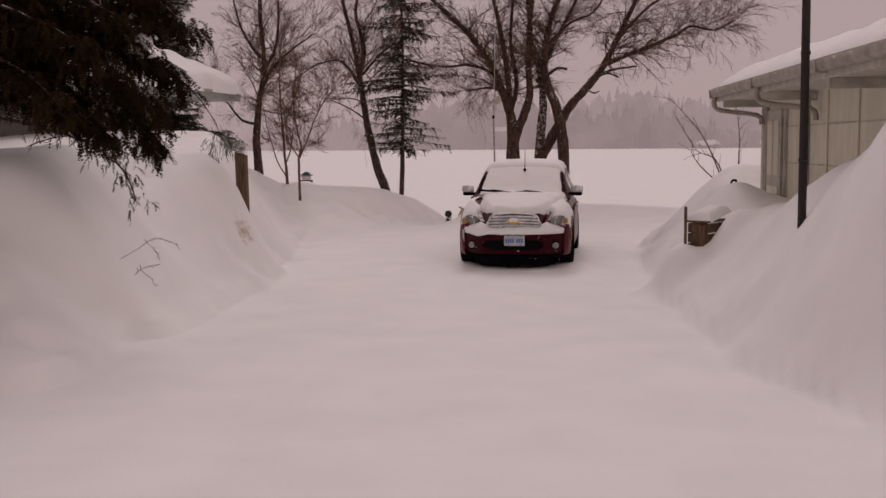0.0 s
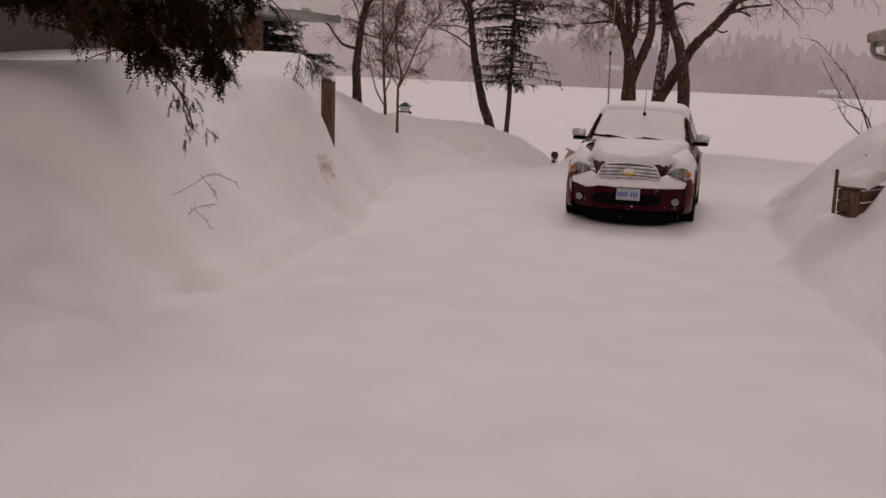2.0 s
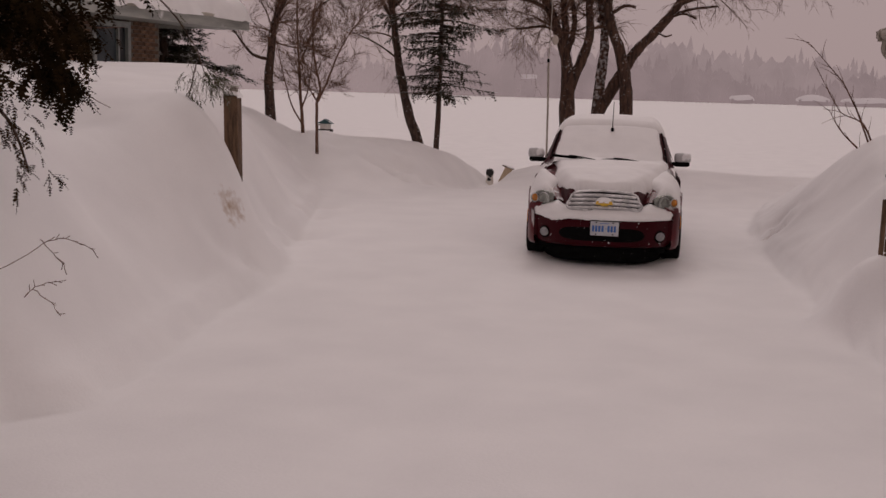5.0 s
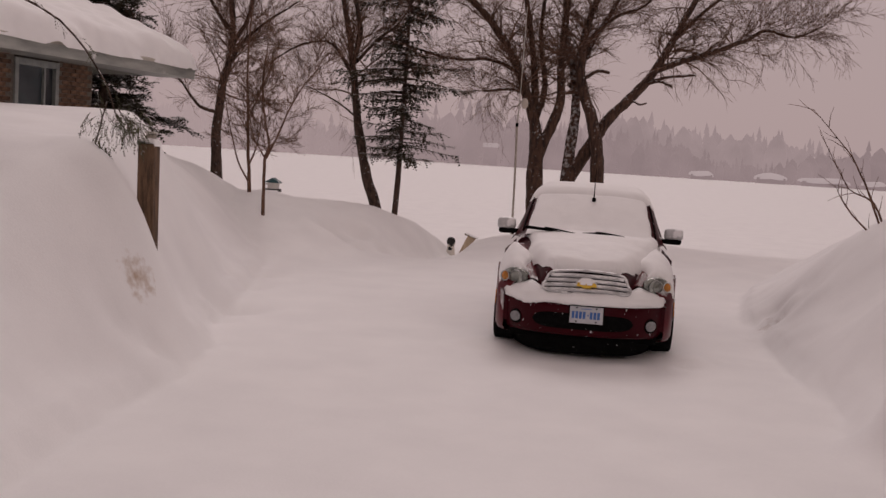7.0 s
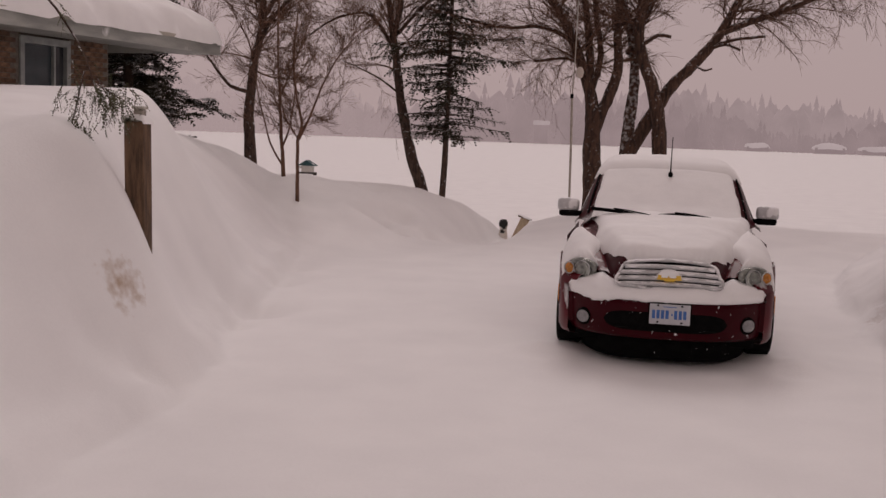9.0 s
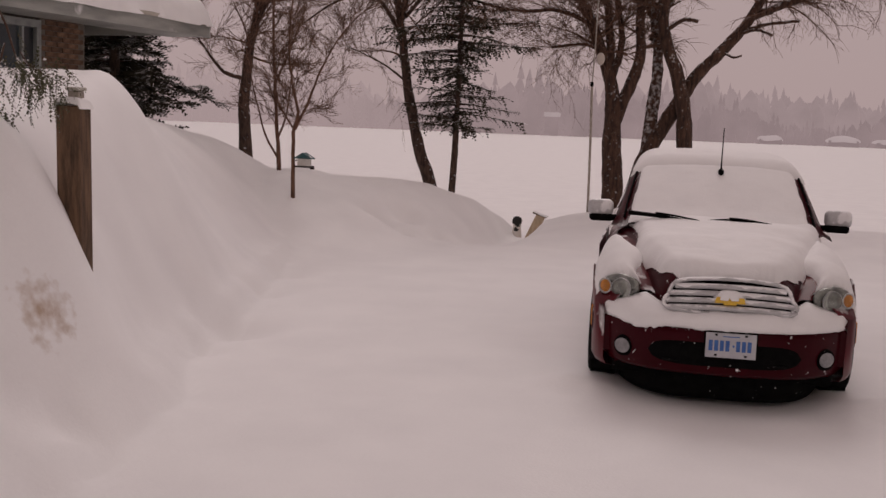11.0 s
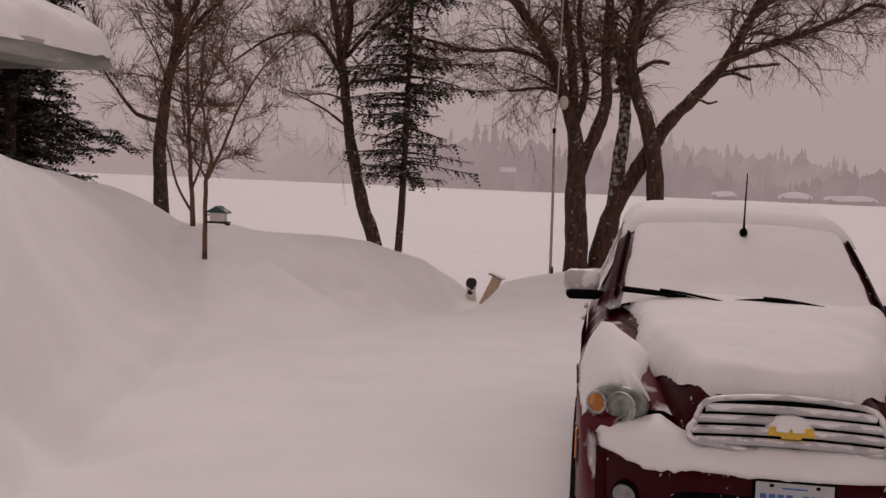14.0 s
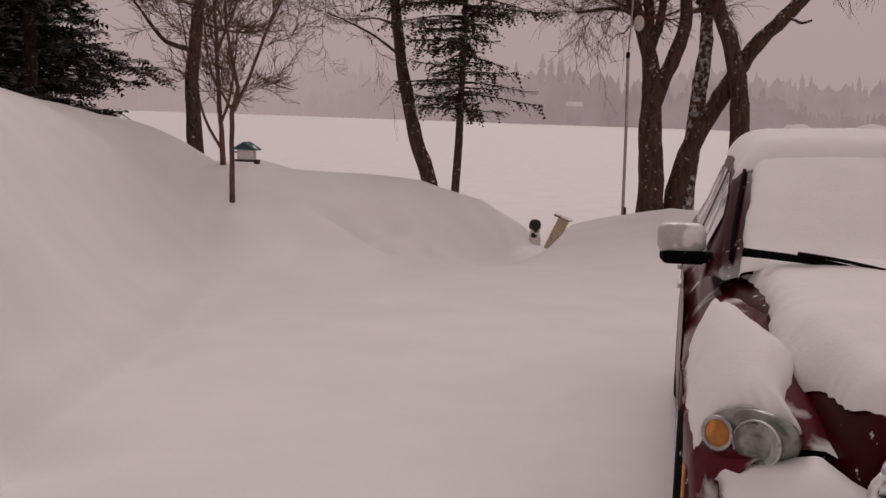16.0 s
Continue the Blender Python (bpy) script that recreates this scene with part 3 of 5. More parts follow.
INK = material("plate_blue", (0.03, 0.1, 0.34), (0.05, 0.15, 0.42), 0.5, scale=30, bump=0.02)
FROST = snowed(material("frosted_window", (0.05, 0.055, 0.06), (0.16, 0.16, 0.17), 0.2, scale=6, bump=0.1), "frosted_glass", 0.75, 3.0, 0.1)
for m, gloss in ((PAINT, 0.1), (SIDE_PAINT, 0.1), (RUBBER, 0.05), (BLACK, 0.04), (CEDAR, 0.03), (NEEDLE, 0.1)):
    m.node_tree.nodes["Principled BSDF"].inputs["Specular IOR Level"].default_value = gloss
LENS = bpy.data.materials.new("clear_lens")
LENS.use_nodes = True
LENS.node_tree.nodes["Principled BSDF"].inputs["Base Color"].default_value = (0.85, 0.87, 0.86, 1)
LENS.node_tree.nodes["Principled BSDF"].inputs["Transmission Weight"].default_value = 1.0
LENS.node_tree.nodes["Principled BSDF"].inputs["Roughness"].default_value = 0.03
LENS.node_tree.nodes["Principled BSDF"].inputs["IOR"].default_value = 1.12


def along(y, pairs):
    return np.interp(y, [p[0] for p in pairs], [p[1] for p in pairs])


HOOD_W = ((0.15, 0.41), (0.25, 0.45), (0.4, 0.5), (0.7, 0.58), (1.0, 0.66), (1.3, 0.73), (1.6, 0.76))
HOOD_Z = ((0.15, 0.74), (0.19, 0.83), (0.26, 0.88), (0.45, 0.93), (0.8, 0.985), (1.2, 1.03), (1.6, 1.07))
HOOD_E = ((0.15, 0.6), (0.3, 0.64), (0.6, 0.72), (1.0, 0.83), (1.3, 0.92), (1.6, 1.0))
BODY_W = ((0.3, 0.76), (0.36, 0.8), (0.45, 0.835), (0.6, 0.86), (0.9, 0.878), (1.5, 0.87), (2.5, 0.865), (3.6, 0.875), (4.2, 0.83), (4.42, 0.7))
FENDER_Z = ((0.3, 0.74), (0.4, 0.79), (0.5, 0.835), (0.65, 0.89), (0.85, 0.94), (1.1, 0.975), (1.5, 1.0), (4.42, 1.02))
ROOF_Z = ((1.5, 1.05), (1.65, 1.12), (2.0, 1.325), (2.2, 1.43), (2.35, 1.475), (2.6, 1.505), (3.0, 1.52), (3.6, 1.51), (4.1, 1.43), (4.33, 1.22), (4.42, 1.02))
ROOF_W = ((1.5, 0.76), (1.8, 0.735), (2.2, 0.685), (2.6, 0.66), (3.6, 0.66), (4.42, 0.6))


def nose(x):
    """How far the bumper stands back from the car's foremost line."""
    return 0.0 + 0.5 * np.abs(np.asarray(x) / 0.86) ** 3.0


def hood_top(x, y):
    u = np.clip(np.abs(x) / along(y, HOOD_W), 0, 1)
    z, e = along(y, HOOD_Z), along(y, HOOD_E)
    return z - (z - e) * u ** 9 - 0.03 * u * u


def fender_top(x, y):
    w = along(y, BODY_W)
    s = np.clip((w - np.abs(x)) / 0.3, 0, 1)
    return along(y, FENDER_Z) - 0.2 * (1 - s) ** 3.2 - 0.025 * s


def cabin_top(x, y):
    u = np.clip(np.abs(x) / along(y, ROOF_W), 0, 1)
    return along(y, ROOF_Z) + 0.03 * (1 - u * u) - 0.05 * u ** 8


def loft(sections):
    """A skin over rows of corners, one row for each station."""
    bm = bmesh.new()
    rows = [[bm.verts.new(p) for p in s] for s in sections]
    for a, b in zip(rows, rows[1:]):
        for i in range(len(a) - 1):
            bm.faces.new((a[i], a[i + 1], b[i + 1], b[i]))
    bmesh.ops.recalc_face_normals(bm, faces=bm.faces)
    return bm


def mirrored(half):
    return [(-x, y, z) for x, y, z in half] + [(x, y, z) for x, y, z in reversed(half)]


def arch(y):
    out = 0.2
    for c in (0.95, 3.58):
        d = 0.4 ** 2 - (y - c) ** 2
        if d > 0:
            out = max(out, 0.33 + math.sqrt(d))
    return out


def snow_patch(name, label, x0, x1, y0, y1, res, under, edge, thick, round_=0.07, seed=0, rough=0.03):
    """A quilt of settled snow: thick in the middle, rounded off and ragged along its edge."""
    xs, ys = np.arange(x0, x1 + res, res), np.arange(y0, y1 + res, res)
    gx, gy = np.meshgrid(xs, ys)
    nz = NOISE[seed % 5]
    q = min(1.0, 0.02 / res)
    e = edge(gx, gy) + rough * (2.2 * nz(gx * 7 * q + seed, gy * 7 * q) + 1.0 * NOISE[(seed + 1) % 5](gx * 15 * q, gy * 15 * q + seed))
    k = np.clip(e / round_, 0, 1)
    t = thick * np.clip(1 - (1 - k) ** 2.2, 0, 1) ** 0.7 * (1 + 0.35 * nz(gx * 3.1, gy * 3.1 + seed)) + 0.006 * NOISE[3](gx * 17, gy * 17)
    gry, grx = np.gradient(e, res)
    pull = np.where(e < 0, np.minimum(-e / (grx ** 2 + gry ** 2 + 0.05), 4 * res), 0)
    gx, gy = gx + grx * pull, gy + gry * pull
    z = under(gx, gy) + np.where(e > 0, t, -0.015)
    keep = e > -res * 1.5
    idx = -np.ones(gx.shape, int)
    idx[keep] = np.arange(keep.sum())
    vs = np.stack([gx[keep], gy[keep], z[keep]], 1).tolist()
    fs = []
    for j in range(len(ys) - 1):
        for i in range(len(xs) - 1):
            q = (idx[j, i], idx[j, i + 1], idx[j + 1, i + 1], idx[j + 1, i])
            if min(q) >= 0:
                fs.append(tuple(int(v) for v in q))
    ob = lump(name, vs, fs, SNOW_SOFT)
    return tagged(ob, label, "snow")


def build_car():
    car = thing("car", (0, 0, 0), "dark red compact wagon parked in deep snow", "car")
    # painted shell: fenders, sides and tail
    secs = []
    for y in np.concatenate([np.arange(0.3, 1.5, 0.05), np.arange(1.5, 4.45, 0.08)]):
        w, a = float(along(y, BODY_W)), arch(y)
        zt = float(along(y, FENDER_Z))
        half = [(0.45, y, min(0.3, zt - 0.3)), (w - 0.12, y, a), (w - 0.02, y, a + 0.005), (w, y, a + 0.04), (w + 0.005, y, max(a + 0.06, 0.6)), (w - 0.002, y, zt - 0.2)]
        half += [(w - s, y, float(fender_top(w - s, y))) for s in (0.02, 0.05, 0.09, 0.14, 0.2, 0.28)]
        half += [(max(0.2, float(along(y, HOOD_W)) - 0.06) if y < 1.6 else 0.3, y, zt - 0.06)]
        secs.append(mirrored(half))
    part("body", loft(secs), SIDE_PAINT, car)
    for s in (-1, 1):
        bm = bmesh.new()
        v = [bm.verts.new((s * x, 0.305, z)) for x, z in ((0.38, 0.3), (0.76, 0.3), (0.765, 0.5), (0.74, 0.58), (0.6, 0.6), (0.38, 0.68))]
        bm.faces.new(v)
        part("front_panel", bm, PAINT, car)
    hood = [[(x, y, float(hood_top(x, y)) if abs(x) < w else float(along(y, HOOD_E)) - 0.1) for x in [w * k for k in (-1.0, -0.985, -0.96, -0.9, -0.75, -0.5, -0.2, 0, 0.2, 0.5, 0.75, 0.9, 0.96, 0.985, 1.0)]] for y, w in [(float(y), float(along(y, HOOD_W))) for y in np.arange(0.15, 1.62, 0.045)]]
    hood.insert(0, [(x, 0.2, 0.6) for x, _, _ in hood[0]])
    part("hood", loft(hood), PAINT, car, "glossy dark red hood")
    cab = []
    for y in np.arange(1.5, 4.43, 0.07):
        w, z = float(along(y, ROOF_W)), float(along(y, ROOF_Z))
        base = 0.82
        half = [(base, y, 0.99), (base - 0.02, y, 1.03)]
        half += [(base - 0.02 + (w - base + 0.02) * k, y, max(1.03, 1.03 + (z - 0.07 - 1.03) * k)) for k in (0.35, 0.7, 1.0)]
        half += [(w - 0.03, y, float(cabin_top(w - 0.03, y)))] + [(w * k, y, float(cabin_top(w * k, y))) for k in (0.85, 0.6, 0.3, 0.02)]
        cab.append(mirrored(half))
    part("cabin", loft(cab), PAINT, car)
    # bumper with its shelf, intake and lamps
    secs = []
    for x in np.linspace(-0.855, 0.855, 39):
        y, lift = float(nose(x)), 0.24 * max(0.0, (abs(x) - 0.68) / 0.175) ** 1.6
        low = 0.25 + 0.6 * lift
        secs.append([(x, y + 0.16, low - 0.02), (x, y + 0.05, low - 0.015), (x, y + 0.016, low + 0.01), (x, y + 0.008, 0.33 + lift * 0.4), (x, y + 0.004, 0.42), (x, y, 0.49), (x, y + 0.012, 0.54), (x, y + 0.05, 0.572), (x, y + 0.12, 0.59), (x, y + 0.26, 0.62)])
    part("bumper", loft(secs), PAINT, car, "glossy dark red front bumper")
    # recessed near-black valance, doubling as the shade below the bumper
    secs = []
    for x in np.linspace(-0.66, 0.66, 33):
        y = float(nose(x)) + 0.13 + 0.3 * abs(x / 0.66) ** 6
        secs.append([(x, y + 0.5, 0.03), (x, y + 0.1, 0.04), (x, y + 0.03, 0.1), (x, y + 0.0, 0.17), (x, y - 0.005, 0.22), (x, y + 0.06, 0.27)])
    part("valance", loft(secs), BLACK, car, "black lower valance, standing in for shade below the bumper")
    # dark panel added so the space under the car stays black
    boxed("underbody", car, BLACK, -0.7, 0.7, 0.3, 4.2, 0.16, 0.3, 0.03, "black underbody panel, added to darken under the car")
    secs = []
    for x in np.linspace(-0.47, 0.47, 41):
        y, k = float(nose(x)), max(0.0, 1 - (abs(x) / 0.47) ** 7) ** 0.6
        secs.append([(x, y + 0.03, 0.372 - 0.075 * k), (x, y - 0.001, 0.372 - 0.07 * k), (x, y - 0.003, 0.372 - 0.03 * k), (x, y - 0.004, 0.372 + 0.03 * k), (x, y - 0.004, 0.372 + 0.075 * k), (x, y + 0.03, 0.372 + 0.09 * k)])
    part("air_intake", loft(secs), BLACK, car, "black lower air intake")
    for s in (-1, 1):
        bm = bmesh.new()
        box(bm, s * 0.33 - 0.05, s * 0.33 + 0.05, float(nose(0.33)) - 0.02, float(nose(0.33)), 0.318, 0.33, 0.004)
        part("intake_trim", bm, RUBBER, car)
        lamp = new("fog_lamp")
        lamp.parent = car
        lamp.matrix_basis = pose(s * 0.63, float(nose(0.63)) - 0.004, 0.36, 90, 0, s * 36)
        bm = bmesh.new()
        bmesh.ops.create_cone(bm, cap_ends=True, segments=20, radius1=0.07, radius2=0.066, depth=0.02)
        part("bezel", bm, BLACK, lamp)
        bm = bmesh.new()
        bmesh.ops.create_uvsphere(bm, u_segments=20, v_segments=10, radius=0.058)
        bmesh.ops.transform(bm, matrix=Matrix.Translation((0, 0.0, 0.006)) @ Matrix.Diagonal((1.05, 0.85, 0.4, 1)), verts=bm.verts)
        part("lens", bm, FOGLENS, lamp, "rimed fog lamp lens")
    # headlights
    for s in (-1, 1):
        lamp = new("headlight")
        lamp.parent = car
        lamp.matrix_basis = pose(s * 0.675, 0.385, 0.71, 0, s * 9, s * 33) @ Matrix.Diagonal((0.9, 1, 0.88, 1))
        bm = bmesh.new()
        bmesh.ops.create_uvsphere(bm, u_segments=28, v_segments=14, radius=1)
        for v in bm.verts:
            k = 1 - 0.28 * (-s * v.co.x * 0.5 + 0.5) if s * v.co.x < 0 else 1
            v.co = Vector((v.co.x * 0.185, v.co.y * 0.075, v.co.z * 0.118 * k))
        part("lens", bm, LENS, lamp, "clear headlight lens")
        bm = bmesh.new()
        bmesh.ops.create_uvsphere(bm, u_segments=24, v_segments=12, radius=1)
        bmesh.ops.transform(bm, matrix=Matrix.Diagonal((0.174, 0.04, 0.1, 1)), verts=bm.verts)
        part("housing", bm, REFLECT, lamp, "dark silver headlight housing")
        bm = bmesh.new()
        bmesh.ops.create_uvsphere(bm, u_segments=24, v_segments=12, radius=1)
        bmesh.ops.transform(bm, matrix=Matrix.Translation((-s * 0.045, -0.036, -0.006)) @ Matrix.Diagonal((0.08, 0.022, 0.076, 1)), verts=bm.verts)
        part("reflector", bm, FLUTED, lamp, "fluted round reflector")
        for cx, cz, r in ((-0.045, -0.006, 0.08), (0.095, 0.022, 0.052)):
            vs, fs = [], []
            ring = [(s * cx + r * math.cos(a), -0.043, cz + r * 0.97 * math.sin(a)) for a in np.linspace(0, 2 * math.pi, 29)]
            tube(vs, fs, ring, [0.005] * 29, 6)
            lump("rim", vs, fs, CHROME, lamp)
        bm = bmesh.new()
        bmesh.ops.create_uvsphere(bm, u_segments=20, v_segments=10, radius=1)
        bmesh.ops.transform(bm, matrix=Matrix.Translation((s * 0.095, -0.034, 0.022)) @ Matrix.Diagonal((0.05, 0.026, 0.05, 1)), verts=bm.verts)
        part("indicator", bm, AMBER, lamp, "round amber indicator")
        vs, fs = [], []
        tube(vs, fs, [(s * 0.095 + 0.056 * math.cos(a), -0.046, 0.022 + 0.056 * math.sin(a)) for a in np.linspace(0, 6.2832, 25)], [0.005] * 25, 5)
        lump("indicator_ring", vs, fs, CHROME, lamp)
        bm = bmesh.new()
        bmesh.ops.create_uvsphere(bm, u_segments=20, v_segments=10, radius=1)
        bmesh.ops.transform(bm, matrix=Matrix.Translation((-s * 0.035, -0.036, -0.002)) @ Matrix.Diagonal((0.075, 0.034, 0.07, 1)), verts=bm.verts)
        part("projector", bm, REFLECT, lamp)
        boxed("side_marker", car, AMBER, s * 0.852 - 0.012, s * 0.852 + 0.012, 0.52, 0.58, 0.42, 0.56, 0.006)
    # grille
    grille = new("grille")
    grille.parent = car
    grille.matrix_basis = pose(0.015, 0.085, 0.735, -14, 0, 0) @ Matrix.Diagonal((0.93, 1, 0.86, 1))
    bm = bmesh.new()
    v = [bm.verts.new((x, 0.012, z)) for x, z in ((-0.36, 0.1), (-0.42, -0.04), (-0.38, -0.105), (0, -0.125), (0.38, -0.105), (0.42, -0.04), (0.36, 0.1), (0, 0.125))]
    bm.faces.new(v)
    part("mesh_backing", bm, BLACK, grille, smooth=False)
    vs, fs = [], []
    ring = [(-0.405, -0.005), (-0.435, -0.05), (-0.41, -0.1), (-0.25, -0.122), (0, -0.132), (0.25, -0.122), (0.41, -0.1), (0.435, -0.05), (0.405, -0.005), (0.36, 0.09), (0.2, 0.12), (0, 0.13), (-0.2, 0.12), (-0.36, 0.09), (-0.405, -0.005)]
    tube(vs, fs, bend([(x, -0.004, z) for x, z in ring], 3), [0.015] * (3 * (len(ring) - 1) + 1), 6)
    lump("surround", vs, fs, CHROME, grille, "silver grille surround")
    for z, w in ((0.07, 0.365), (0.018, 0.395), (-0.034, 0.42), (-0.086, 0.405)):
        secs = []
        for x in np.linspace(-w, w, 17):
            c, d = 0.03 * (x / 0.42) ** 2, z - 0.012 * (x / 0.42) ** 2
            secs.append([(x, c - 0.012 + a, d + b) for a, b in ((0.02, -0.019), (-0.014, -0.019), (-0.028, -0.01), (-0.028, 0.006), (-0.014, 0.02), (0.02, 0.021))])
        part("bar", loft(secs), CHROME, grille)
    bm = bmesh.new()
    outline = ((-0.1, -0.022), (-0.09, 0.02), (-0.04, 0.02), (-0.036, 0.03), (0.036, 0.03), (0.04, 0.02), (0.09, 0.02), (0.1, -0.022), (0.045, -0.022), (0.04, -0.034), (-0.04, -0.034), (-0.045, -0.022))
    f = bm.faces.new([bm.verts.new((x, -0.05, z - 0.03)) for x, z in outline])
    ex = bmesh.ops.extrude_face_region(bm, geom=[f])
    bmesh.ops.translate(bm, vec=(0, 0.025, 0), verts=[g for g in ex["geom"] if isinstance(g, bmesh.types.BMVert)])
    bmesh.ops.recalc_face_normals(bm, faces=bm.faces)
    part("badge", bm, GOLD, grille, "gold badge", smooth=False)
    # number plate with bars in place of its characters
    plate = new("number_plate")
    plate.parent = car
    plate.matrix_basis = pose(0.032, -0.022, 0.447, -4, 0, 0)
    boxed("holder", plate, BLACK, -0.162, 0.162, 0.0, 0.02, -0.085, 0.092, 0.004)
    boxed("panel", plate, PLATE, -0.1525, 0.1525, -0.006, 0.002, -0.078, 0.076, 0.002)
    x = -0.134
    for k in range(8):
        if k == 4:
            boxed("mark", plate, INK, x + 0.008, x + 0.02, -0.008, -0.0055, -0.01, 0.004)
            x += 0.03
            continue
        boxed("character_bar", plate, INK, x, x + 0.024, -0.008, -0.0055, -0.036, 0.03)
        x += 0.034
    boxed("caption_bar", plate, INK, -0.05, 0.05, -0.0075, -0.0055, 0.052, 0.058)
    for bx in (-0.09, 0.09):
        for bz in (-0.062, 0.064):
            boxed("bolt", plate, BLACK, bx - 0.008, bx + 0.008, -0.01, -0.004, bz - 0.006, bz + 0.006, 0.002)
    # wheels
    for s in (-1, 1):
        for y in (0.95, 3.58):
            wheel = new("wheel")
            wheel.parent = car
            wheel.matrix_basis = pose(s * 0.775, y, 0.325, 0, 90, 0)
            prof = ((0.2, -0.1), (0.29, -0.105), (0.325, -0.085), (0.332, -0.05), (0.332, 0.05), (0.325, 0.085), (0.29, 0.105), (0.2, 0.1))
            secs = [[(r * math.cos(a), r * math.sin(a), z) for r, z in prof] for a in np.linspace(0, 2 * math.pi, 41)]
            tyre = part("tyre", loft(secs), RUBBER, wheel, "black winter tyre with snow in its tread")
            for k in range(0, 40, 2):
                a = 2 * math.pi * k / 40
                bm = bmesh.new()
                box(bm, -0.012, 0.012, -0.02, 0.02, -0.085, 0.085, 0.003, 1)
                t = part("tread_block", bm, RUBBER, tyre, smooth=False)
                t.matrix_basis = Matrix.Translation((0.333 * math.cos(a), 0.333 * math.sin(a), 0)) @ Matrix.Rotation(a, 4, "Z")
            bm = bmesh.new()
            bmesh.ops.create_cone(bm, cap_ends=True, segments=28, radius1=0.205, radius2=0.19, depth=0.16)
            part("rim", bm, CHROME, wheel)
    # mirrors, wipers, aerial, side glass, doors
    for s in (-1, 1):
        mirror = new("door_mirror")
        mirror.parent = car
        mirror.matrix_basis = pose(s * 0.9, 1.82, 1.12, 0, 0, s * -8)
        bm = bmesh.new()
        box(bm, -0.1, 0.1, -0.06, 0.055, -0.045, 0.085, 0.042, 4)
        part("housing", bm, CHROME, mirror, "snow-rimed mirror housing")
        bm = bmesh.new()
        box(bm, min(-0.1 * s, 0.085 * s) if s > 0 else -0.085, max(-0.1 * s, 0.085 * s) if s < 0 else 0.085, -0.065, 0.05, -0.085, -0.025, 0.024, 3)
        part("lower_shell", bm, BLACK, mirror, "black lower mirror shell")
        bm = bmesh.new()
        box(bm, -0.17 * s if s > 0 else 0.03, -0.03 if s > 0 else 0.17, -0.04, 0.04, -0.08, -0.035, 0.015, 2)
        part("arm", bm, BLACK, mirror)
        lo = []
        for y in np.arange(2.02, 3.95, 0.06):
            w, z = float(along(y, ROOF_W)), float(along(y, ROOF_Z)) - 0.09
            lo.append([(s * (0.8 + (w - 0.8) * k + 0.012), y, 1.05 + (z - 1.05) * k) for k in (0.05, 0.35, 0.65, 0.92)])
        part("side_window", loft(lo[:13]), FROST, car, "side window caked with frost")
        part("side_window", loft(lo[14:]), FROST, car, "side window caked with frost")
        for y0, y1 in ((1.52, 2.62), (2.65, 3.3)):
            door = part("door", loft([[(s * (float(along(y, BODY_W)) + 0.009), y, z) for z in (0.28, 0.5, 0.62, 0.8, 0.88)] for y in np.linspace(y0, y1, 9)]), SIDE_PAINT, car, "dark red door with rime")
            boxed("handle", door, CHROME, s * 0.892 - 0.012, s * 0.892 + 0.012, y1 - 0.22, y1 - 0.06, 0.84, 0.865, 0.006)
        vs, fs = [], []
        tube(vs, fs, [(s * (float(along(y, ROOF_W)) - 0.045), y, float(cabin_top(along(y, ROOF_W) - 0.05, y)) + 0.006) for y in np.arange(1.62, 2.25, 0.06)], [0.009] * 11, 6)
        lump("windscreen_trim", vs, fs, BLACK, car)
    for pts in ([(-0.67, 1.47, 1.135), (-0.5, 1.455, 1.125), (-0.35, 1.43, 1.112), (-0.17, 1.4, 1.085)], [(-0.12, 1.42, 1.09), (0.05, 1.44, 1.112), (0.18, 1.43, 1.106), (0.36, 1.4, 1.085)]):
        vs, fs = [], []
        limb(vs, fs, pts, 0.019, 0.011, 6)
        wiper = lump("wiper", vs, fs, BLACK, car, "black wiper lying in the snow")
        vs, fs = [], []
        limb(vs, fs, [(x * 0.98 + 0.02, y - 0.01, z + 0.018) for x, y, z in pts[1:]], 0.009, 0.006, 5)
        lump("blade", vs, fs, BLACK, wiper)
    aerial = new("aerial")
    aerial.parent = car
    aerial.matrix_basis = pose(0.025, 2.09, 1.45)
    bm = bmesh.new()
    bmesh.ops.create_uvsphere(bm, u_segments=14, v_segments=8, radius=0.026)
    bmesh.ops.transform(bm, matrix=Matrix.Diagonal((0.9, 1.2, 1.1, 1)), verts=bm.verts)
    part("base", bm, BLACK, aerial)
    vs, fs = [], []
    tube(vs, fs, [(0, 0, 0), (0, 0.0, 0.1), (0.004, 0.01, 0.35)], [0.008, 0.005, 0.0035], 6)
    lump("rod", vs, fs, BLACK, aerial)
    return car


build_car()


def ragged(t, seed, amount):
    t = np.asarray(t, float)
    return amount * (2.0 * NOISE[seed % 5](t * 6 + seed, t * 0 + seed * 0.37) + 1.2 * NOISE[(seed + 1) % 5](t * 17 + seed, t * 0 + 3.1) + 0.6 * NOISE[(seed + 2) % 5](t * 41, t * 0 + seed))


